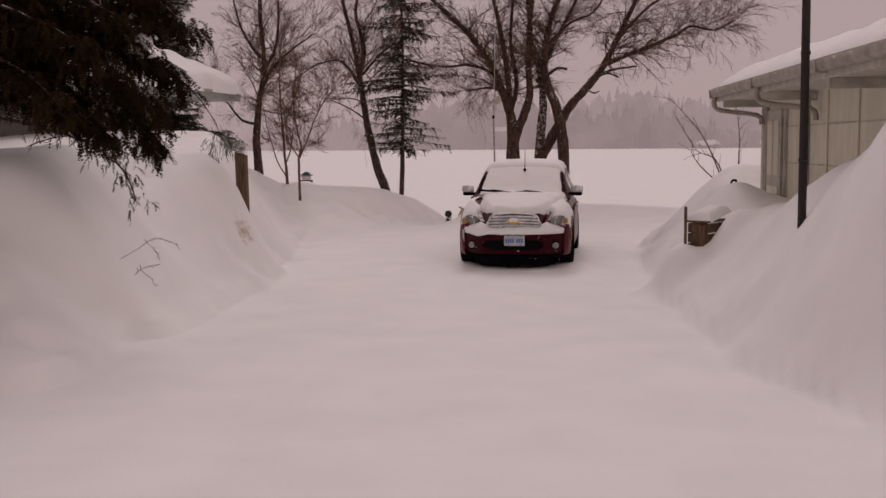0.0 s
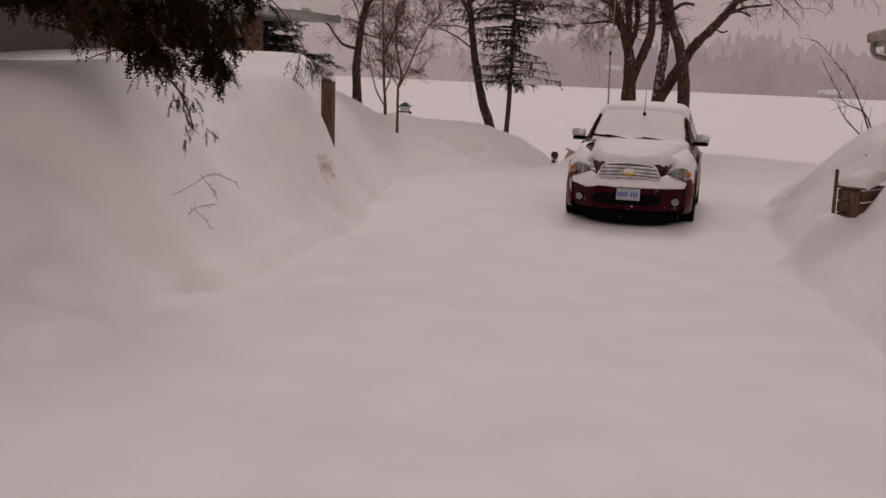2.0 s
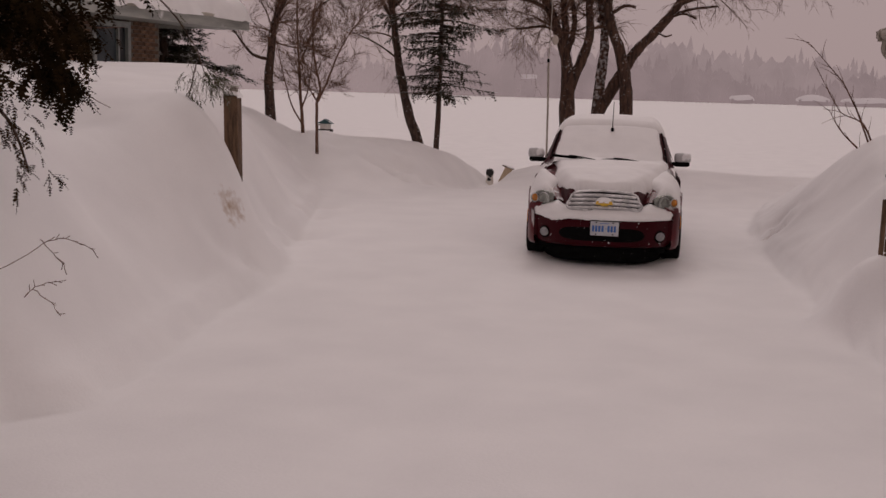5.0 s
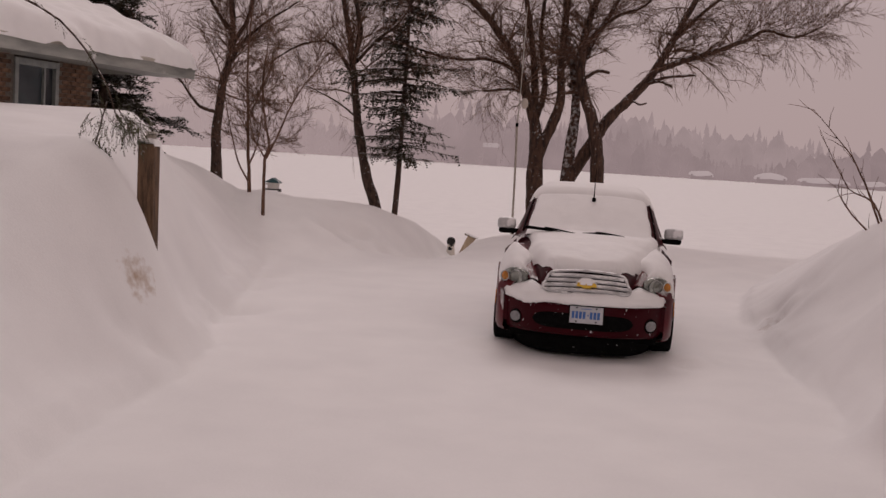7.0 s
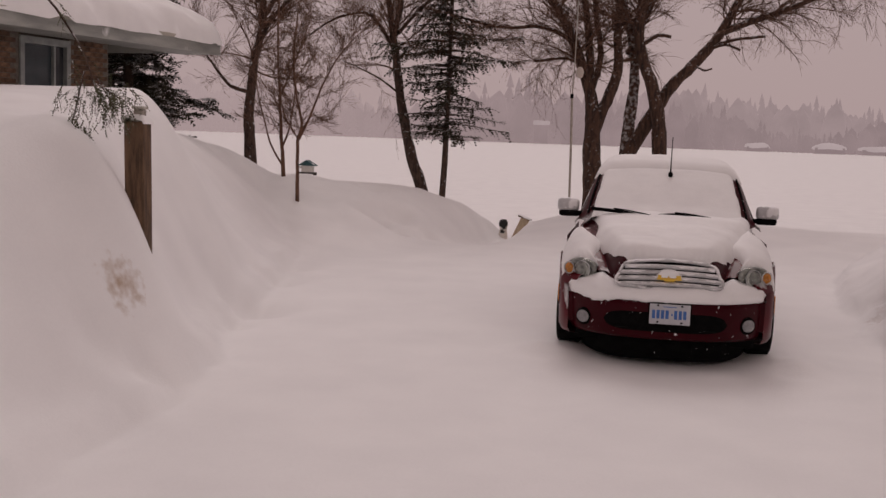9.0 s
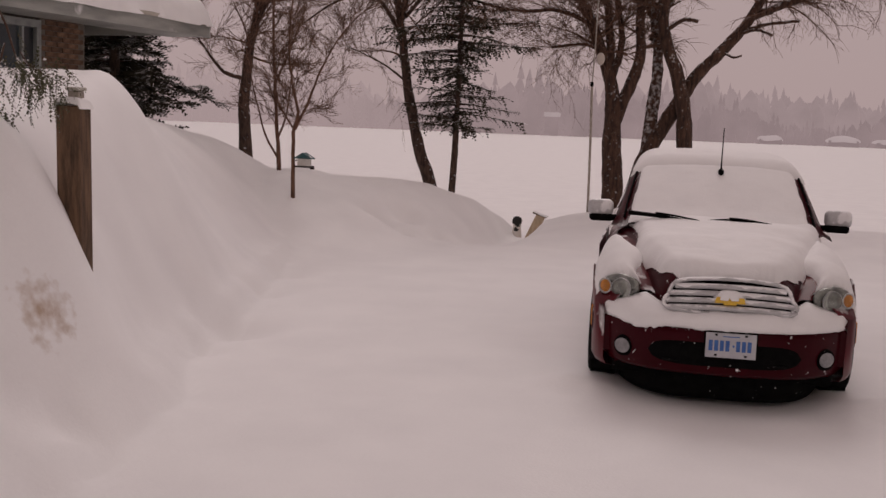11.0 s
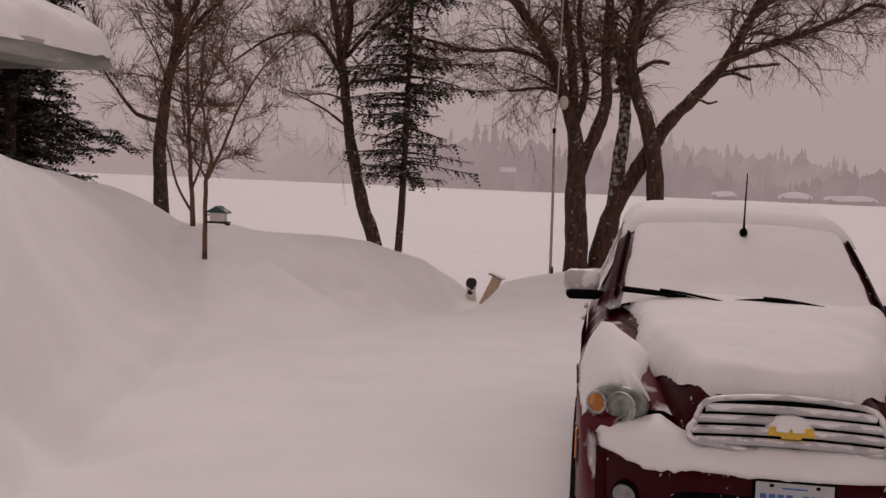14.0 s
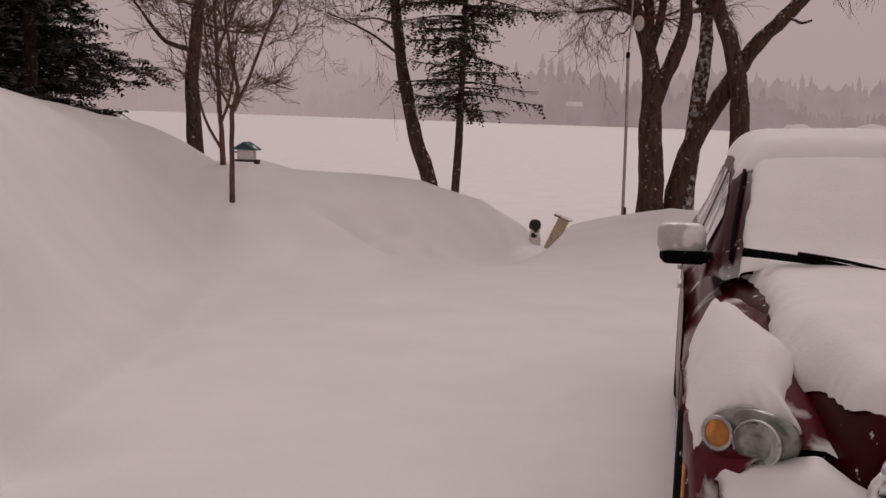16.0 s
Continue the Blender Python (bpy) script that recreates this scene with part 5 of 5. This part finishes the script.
def feeder():
    f = thing("bird_feeder", (-5.48, 8.13, 1.06), "small house-shaped bird feeder with green roof", "bird feeder")
    f.scale = (0.75, 0.75, 0.75)
    roof = snowed(material("green_roof", (0.02, 0.07, 0.08), (0.05, 0.13, 0.14), 0.6, scale=8, bump=0.2), "green_roof_snowy", 0.3, 6.0, 0.3)
    boxed("tray", f, DARKWOOD, -0.16, 0.17, -0.11, 0.11, 0.0, 0.03, 0.006)
    boxed("seed_box", f, material("pale_panel", (0.5, 0.48, 0.45), (0.68, 0.66, 0.62), 0.5), -0.12, 0.12, -0.075, 0.075, 0.026, 0.17, 0.01, "pale seed box")
    for s in (-1, 1):
        bm = bmesh.new()
        v = [bm.verts.new(p) for p in ((s * 0.175, -0.13, 0.165), (s * 0.175, 0.13, 0.165), (0, 0.13, 0.265), (0, -0.13, 0.265), (s * 0.175, -0.13, 0.18), (s * 0.175, 0.13, 0.18), (0, 0.13, 0.285), (0, -0.13, 0.285))]
        for q in ((0, 1, 2, 3), (4, 7, 6, 5), (0, 4, 5, 1), (0, 3, 7, 4), (1, 5, 6, 2), (2, 6, 7, 3)):
            bm.faces.new([v[i] for i in q])
        bmesh.ops.recalc_face_normals(bm, faces=bm.faces)
        part("roof_slope", bm, roof, f, smooth=False)
    bm = bmesh.new()
    v = [bm.verts.new(p) for p in ((-0.15, -0.08, 0.17), (0.15, -0.08, 0.17), (0, -0.08, 0.26))]
    bm.faces.new(v)
    part("gable", bm, roof, f, smooth=False)
    boxed("perch", f, DARKWOOD, 0.12, 0.2, -0.02, 0.02, -0.03, 0.0, 0.006)
    vs, fs = [], []
    tube(vs, fs, [(-0.19, 0.02, 0.13), (-0.1, 0.02, 0.13)], [0.012, 0.012], 6)
    lump("bracket", vs, fs, DARKWOOD, f)


feeder()


def crate():
    c = thing("wooden_crate", (2.55, -2.45, 0.43), "weathered wooden box sticking out of the bank", "box", turn=-30)
    for k in range(3):
        boxed("plank", c, WOOD, -0.17, 0.12, -0.03, 0.0, 0.1 + k * 0.125, 0.215 + k * 0.125, 0.008)
        boxed("plank", c, WOOD, -0.175, -0.145, 0.0, 0.5, 0.1 + k * 0.125, 0.215 + k * 0.125, 0.008)
        boxed("plank", c, WOOD, 0.09, 0.12, 0.002, 0.5, 0.1 + k * 0.125, 0.215 + k * 0.125, 0.008)
    boxed("corner_post", c, WOOD, -0.02, 0.08, -0.06, -0.031, -0.05, 0.44, 0.008)
    boxed("lid", c, WOOD, -0.19, 0.14, -0.05, 0.5, 0.476, 0.5, 0.006)
    cap = snow_patch("snow_cap", "rounded snow cushion on a wooden box", -0.2, 0.16, -0.06, 0.52, 0.02, lambda a, b: 0.495 + 0.18 * np.clip(b + 0.06, 0, 1), lambda a, b: np.minimum(np.minimum(a + 0.19, 0.15 - a), np.minimum(b + 0.05, 0.52 - b)), 0.09, 0.12, 2, 0.01)
    cap.parent = c
    s = thing("stake", (2.36, -2.42, 0.74), "short weathered wooden stake beside a box", "stake")
    boxed("peg", s, WOOD, -0.018, 0.018, -0.018, 0.018, -0.2, 0.36, 0.004)


crate()


def bucket_and_shovel():
    x, y = 3.17, 0.35
    b = thing("bucket", (x, y, 0.9), "blue-grey plastic bucket half sunk in snow", "bucket")
    blue = snowed(material("blue_plastic", (0.16, 0.18, 0.22), (0.3, 0.33, 0.37), 0.5, scale=5, bump=0.1), "blue_plastic_rimed", 0.3, 6.0, 0.3)
    prof = ((0.15, -0.12), (0.19, 0.2), (0.215, 0.2), (0.215, 0.225), (0.185, 0.225), (0.18, 0.16), (0.14, -0.1))
    part("pail", loft([[(q * math.cos(a), q * math.sin(a), z) for q, z in prof] for a in np.linspace(0, 2 * math.pi, 25)]), blue, b)
    vs, fs = [], []
    tube(vs, fs, [(0.2 * math.cos(a), -0.1, 0.22 - 0.1 * math.sin(a)) for a in np.linspace(0, math.pi, 12)], [0.005] * 12, 5)
    lump("bail", vs, fs, GUTTER, b)
    s = thing("shovel", (3.22, 0.2, 1.07), "black D-grip shovel handle poking from the bank", "shovel", turn=20)
    vs, fs = [], []
    tube(vs, fs, [(-0.12, 0, -0.5), (-0.01, 0, 0.12)], [0.017, 0.017], 8)
    lump("shaft", vs, fs, BLACK, s)
    vs, fs = [], []
    loop = bend([(-0.01, 0, 0.12), (-0.045, 0, 0.16), (-0.03, 0, 0.25), (0.035, 0, 0.26), (0.03, 0, 0.17), (-0.01, 0, 0.12)], 4)
    tube(vs, fs, loop, [0.016] * len(loop), 7)
    lump("grip", vs, fs, BLACK, s, "black plastic D-grip")


bucket_and_shovel()


# ---- evergreens and brush by the drive ----
cedar = conifer("cedar_tree", (-5.8, -6.0, 0.95), "large dark cedar overhanging the snow bank", 7.6, 2.6, 31, CEDAR, 0.21, 0.14, 5.0, (0, 0), 0.2, 0.45, 0.3, 6, 1.3, 1.0, 0.36)


def snow_clumps(tree, seed, spots):
    """Soft uneven pads of snow held in the boughs."""
    rng = random.Random(seed)
    for x, y, z, r in spots:
        bm = bmesh.new()
        bmesh.ops.create_icosphere(bm, subdivisions=3, radius=r)
        k = rng.uniform(0, 9)
        for v in bm.verts:
            c = v.co.copy()
            v.co *= 0.85 + 0.45 * math.sin(c.x * 34 + k) * math.sin(c.y * 29 + 2 * k) + 0.3 * math.sin(c.z * 43 + c.x * 23 + k)
            v.co.z *= 0.9 if v.co.z > 0 else 0.5
            v.co.x *= 1.3
            v.co.z -= 0.5 * abs(c.x)
        ob = part("snow_clump", bm, SNOW_SOFT, tree, "pad of snow caught in the boughs")
        ob.location = Vector((x, y, z)) - tree.location


clump_rng = random.Random(12)
snow_clumps(cedar, 5, [(-3.25 + clump_rng.gauss(0, 0.17), -6.05 + clump_rng.uniform(-0.2, 0.1), 2.78 + clump_rng.gauss(0, 0.17), clump_rng.uniform(0.025, 0.075)) for _ in range(22)])


def hanging_bough(pts, label, seed, slim, size, density, r=0.02, mat=CEDAR, name="cedar_bough"):
    rng = random.Random(seed)
    t = thing(name, tuple(pts[0]), label, "branch", "boughs")
    o = Vector(pts[0])
    vs, fs = [], []
    line, _ = limb(vs, fs, [Vector(p) - o for p in pts], r, 0.005, 6, 0.005, rng)
    lump("stem", vs, fs, BARK_GREY, t)
    vs, fs = [], []
    for i in range(2, len(line)):
        for _ in range(max(1, density // 5)):
            p = line[i].lerp(line[i - 1], rng.random()) + Vector((rng.gauss(0, 0.07), rng.gauss(0, 0.07), rng.gauss(-0.01, 0.05)))
            w = (line[i] - line[i - 1]).normalized() * 0.5 + Vector((rng.gauss(0, 0.6), rng.gauss(0, 0.6), rng.gauss(-0.25, 0.3)))
            w = w.normalized()
            for k in range(7):
                side = Vector((rng.gauss(0, 0.5), rng.gauss(0, 0.5), rng.gauss(-0.2, 0.25)))
                spray_leaf(vs, fs, p, (w + side).normalized(), size * rng.uniform(0.45, 1.0) * (1.1 - 0.07 * k), rng, slim)
                p = p + w * size * 0.24
                w = (w + Vector((0, 0, -0.14))).normalized()
    lump("sprays", vs, fs, mat, t, "drooping evergreen sprays", smooth=False)
    return t


hanging_bough([(-4.6, -6.1, 2.2), (-3.7, -6.0, 1.95), (-3.3, -6.0, 1.66), (-3.17, -6.0, 1.36)], "drooping cedar bough hanging over the drift", 41, 0.26, 0.085, 22)
hanging_bough([(-4.8, -6.1, 2.6), (-3.7, -6.0, 2.35), (-3.15, -6.0, 2.1), (-2.95, -6.0, 1.88)], "drooping cedar bough hanging over the drift", 43, 0.3, 0.13, 70)
hanging_bough([(-4.8, -6.3, 3.0), (-3.7, -6.2, 2.95), (-3.0, -6.1, 2.75), (-2.7, -6.0, 2.5)], "drooping cedar bough hanging over the drift", 45, 0.3, 0.14, 90)
hanging_bough([(-4.9, -6.0, 3.6), (-3.8, -6.0, 3.6), (-3.0, -6.0, 3.35), (-2.55, -6.0, 3.0)], "drooping cedar bough hanging over the drift", 47, 0.3, 0.14, 80)
hanging_bough([(-5.0, -6.6, 2.8), (-4.2, -6.9, 2.75), (-3.6, -7.1, 2.5), (-3.3, -7.1, 2.2)], "drooping cedar bough hanging over the drift", 53, 0.3, 0.14, 80)
hanging_bough([(-5.0, -6.4, 2.5), (-4.2, -6.5, 2.4), (-3.5, -6.5, 2.2), (-3.2, -6.5, 1.95)], "drooping cedar bough hanging over the drift", 57, 0.3, 0.14, 90)
hanging_bough([(-5.0, -6.6, 3.2), (-4.2, -6.8, 3.2), (-3.5, -6.9, 2.95), (-3.1, -6.9, 2.7)], "drooping cedar bough hanging over the drift", 59, 0.3, 0.14, 80)
rng = random.Random(77)
for i in range(13):
    z, y, far = 2.55 + 0.16 * i, -6.1 - 0.22 * (i % 3), 2.0 + 0.35 * rng.random()
    hanging_bough([(-5.1, y, z), (-5.1 + far * 0.45, y, z + 0.02), (-5.1 + far * 0.8, y + 0.1, z - 0.12), (-5.1 + far, y + 0.1, z - 0.38)], "dense dark cedar bough with drooping sprays", 80 + i, 0.32, 0.13, 75)
hanging_bough([(-5.2, -1.6, 3.1), (-4.5, -1.4, 2.75), (-4.15, -1.3, 2.3), (-4.0, -1.3, 1.95)], "thin pine bough drooping beside the post", 49, 0.12, 0.1, 2, 0.012, PINE, "pine_bough")
for a, b in (((-4.0, -1.3, 2.05), (-3.86, -1.3, 1.84)), ((-4.1, -1.3, 2.1), (-4.2, -1.3, 1.72)), ((-3.95, -1.35, 2.0), (-3.8, -1.35, 1.92))):
    hanging_bough([a, Vector(a).lerp(Vector(b), 0.5), b], "pine tuft with snow-dusted needles", 51 + int(a[0] * 10), 0.13, 0.1, 20, 0.006, PINE, "pine_bough")


def brush(place, label, stems, seed, r=0.012, depth=1, length=0.25, name="shrub", low=0.3, fine=0.006):
    rng = random.Random(seed)
    t = thing(name, place, label, "shrub", "bare shrubs")
    o = Vector(place)
    for pts in stems:
        vs, fs = [], []
        line, rs = limb(vs, fs, [Vector(p) - o for p in pts], r, min(r, 0.004) * 0.7, 5, 0.006, rng)
        for k in range(int(len(line) * low), len(line)):
            side = Vector((rng.gauss(0, 1), rng.gauss(0, 0.6), rng.gauss(0.3, 0.6))).normalized()
            sprays(vs, fs, line[k], (line[k] - line[k - 1]).normalized() + side * 0.7, length * rng.uniform(0.5, 1.2), fine, depth, rng, 0, 0.6, 3)
        lump("stem", vs, fs, TWIG, t)
    return t


brush((3.4, 3.0, 1.1), "bare arching shrub stems behind the bank", [
    [(3.4, 3, 1.1), (3.1, 3, 1.8), (2.85, 3, 2.2), (2.46, 3, 2.62)], [(3.45, 3, 1.1), (3.2, 3, 1.6), (2.9, 2.9, 1.75), (2.6, 2.8, 2.2)],
    [(3.6, 3, 1.1), (3.61, 3, 1.9), (3.55, 3, 2.5)], [(3.4, 3.1, 1.1), (3.0, 3.1, 1.45), (2.8, 3.1, 1.75)]], 61, 0.016, 0, 0.3)
brush((-2.98, -6.1, 0.7), "thin bare twigs poking out of the bank", [
    [(-3.45, -6.2, 0.72), (-3.15, -6.15, 0.86), (-3.0, -6.1, 0.97), (-2.85, -6.1, 0.98), (-2.72, -6.1, 0.93)], [(-3.05, -6.1, 0.98), (-2.97, -6.1, 0.9), (-2.93, -6.05, 0.82)],
    [(-3.4, -6.1, 0.45), (-3.2, -6.1, 0.6), (-3.08, -6.05, 0.7), (-2.95, -6.05, 0.73)], [(-3.1, -6.1, 0.68), (-3.03, -6.05, 0.6), (-3.0, -6.0, 0.52)]], 63, 0.0026, 0, 0.05, low=0.45, fine=0.0014)
brush((-5.2, -4.5, 1.5), "bare thin twigs arching over the snow bank", [[(-5.6, -4.6, 1.6), (-5.0, -4.5, 1.95), (-4.3, -4.4, 2.0), (-3.8, -4.3, 1.85)], [(-5.6, -3.6, 2.2), (-5.0, -3.2, 2.4), (-4.4, -2.8, 2.35)]], 67, 0.01, 0, 0.3)


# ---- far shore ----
# self-lit material for distant things; haze is mixed straight into its colour
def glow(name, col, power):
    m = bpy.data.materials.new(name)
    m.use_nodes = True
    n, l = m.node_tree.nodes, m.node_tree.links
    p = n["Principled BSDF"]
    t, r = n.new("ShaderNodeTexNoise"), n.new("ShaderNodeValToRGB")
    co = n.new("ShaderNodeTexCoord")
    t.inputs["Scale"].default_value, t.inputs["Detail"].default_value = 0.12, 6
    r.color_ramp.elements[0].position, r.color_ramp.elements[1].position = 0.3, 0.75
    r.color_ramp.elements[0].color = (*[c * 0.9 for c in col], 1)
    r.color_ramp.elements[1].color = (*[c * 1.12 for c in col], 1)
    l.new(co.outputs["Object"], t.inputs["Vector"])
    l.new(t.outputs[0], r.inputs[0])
    # snowfall haze painted into the glow, thicker towards the house side
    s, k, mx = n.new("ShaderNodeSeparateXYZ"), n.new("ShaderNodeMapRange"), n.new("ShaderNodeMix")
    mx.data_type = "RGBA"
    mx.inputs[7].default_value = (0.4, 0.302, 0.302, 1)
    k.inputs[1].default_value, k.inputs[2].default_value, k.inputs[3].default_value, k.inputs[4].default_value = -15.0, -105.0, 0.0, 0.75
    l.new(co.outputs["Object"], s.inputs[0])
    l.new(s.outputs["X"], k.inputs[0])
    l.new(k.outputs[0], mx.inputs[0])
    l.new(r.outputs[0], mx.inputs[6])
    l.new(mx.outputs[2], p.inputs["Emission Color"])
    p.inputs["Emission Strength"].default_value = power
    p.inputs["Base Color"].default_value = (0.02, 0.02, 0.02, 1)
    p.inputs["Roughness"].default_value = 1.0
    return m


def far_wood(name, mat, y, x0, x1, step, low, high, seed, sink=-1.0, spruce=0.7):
    rng = random.Random(seed)
    vs, fs = [], []
    x = x0
    while x < x1:
        swell = 0.75 + 0.25 * math.sin(x * 0.045 + seed) + 0.12 * math.sin(x * 0.13 + 2 * seed)
        h = (low + (high - low) * rng.random() ** 1.8) * swell
        yy = y + rng.uniform(-4, 4)
        b = len(vs)
        if rng.random() < spruce:
            w, tiers = h * rng.uniform(0.17, 0.24), 6
            for k in range(tiers):
                z0, z1 = h * (0.02 + 0.93 * k / tiers), h * (0.02 + 0.93 * (k + 1.35) / tiers)
                r = w * (1 - k / tiers) ** 0.8
                q = len(vs)
                for a in range(6):
                    vs.append((x + r * rng.uniform(0.75, 1.2) * math.cos(a * 1.047), yy + r * math.sin(a * 1.047), sink + z0 + rng.uniform(-0.2, 0.2)))
                vs.append((x, yy, sink + min(z1, h * (1.0 if k == tiers - 1 else 0.97))))
                fs.extend((q + a, q + (a + 1) % 6, q + 6) for a in range(6))
        else:
            w = h * rng.uniform(0.2, 0.3)
            rings = ((0.02, 0.8), (0.35, 1.0), (0.65, 0.9), (0.85, 0.55), (1.0, 0.05))
            for z, k in rings:
                for a in range(7):
                    vs.append((x + w * k * rng.uniform(0.75, 1.2) * math.cos(a * 0.8976), yy + w * k * math.sin(a * 0.8976), sink + h * 0.88 * z + rng.uniform(-0.3, 0.3)))
            for j in range(len(rings) - 1):
                for a in range(7):
                    fs.append((b + j * 7 + a, b + j * 7 + (a + 1) % 7, b + (j + 1) * 7 + (a + 1) % 7, b + (j + 1) * 7 + a))
        x += step * rng.uniform(0.5, 1.3)
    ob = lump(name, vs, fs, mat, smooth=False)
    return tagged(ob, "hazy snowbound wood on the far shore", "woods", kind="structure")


# both rows of wood glow in colours already paled by haze
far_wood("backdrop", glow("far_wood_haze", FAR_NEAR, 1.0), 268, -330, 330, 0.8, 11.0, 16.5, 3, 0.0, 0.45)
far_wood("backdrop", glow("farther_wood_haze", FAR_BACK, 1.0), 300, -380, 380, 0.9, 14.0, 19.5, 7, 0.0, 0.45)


def shore_hut(x, y, w, h, label):
    t = thing("boathouse", (x, y, 0.2), label, "hut", "huts on the far shore")
    # hut wall and snow roof glow, haze put into their colours
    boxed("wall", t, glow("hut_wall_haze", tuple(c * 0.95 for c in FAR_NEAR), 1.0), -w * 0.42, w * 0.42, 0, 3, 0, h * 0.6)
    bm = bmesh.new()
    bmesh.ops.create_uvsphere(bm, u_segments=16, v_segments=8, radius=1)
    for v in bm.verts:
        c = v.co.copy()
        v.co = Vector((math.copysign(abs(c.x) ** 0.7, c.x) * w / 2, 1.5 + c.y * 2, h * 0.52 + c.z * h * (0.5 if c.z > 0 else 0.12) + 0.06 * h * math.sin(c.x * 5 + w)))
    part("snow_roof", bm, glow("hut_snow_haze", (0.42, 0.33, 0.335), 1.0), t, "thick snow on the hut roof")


for x, w, h in ((25.6, 6.0, 2.2), (42, 8.0, 2.6), (54.5, 12.5, 2.3), (66, 6.0, 2.2), (76, 9, 2.6)):
    shore_hut(x, 258, w, h, "low snow-covered hut on the far shore")
for x in (-26.5,):
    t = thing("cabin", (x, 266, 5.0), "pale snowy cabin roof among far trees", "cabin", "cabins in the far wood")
    # cabin roof and wall glow with the same painted haze
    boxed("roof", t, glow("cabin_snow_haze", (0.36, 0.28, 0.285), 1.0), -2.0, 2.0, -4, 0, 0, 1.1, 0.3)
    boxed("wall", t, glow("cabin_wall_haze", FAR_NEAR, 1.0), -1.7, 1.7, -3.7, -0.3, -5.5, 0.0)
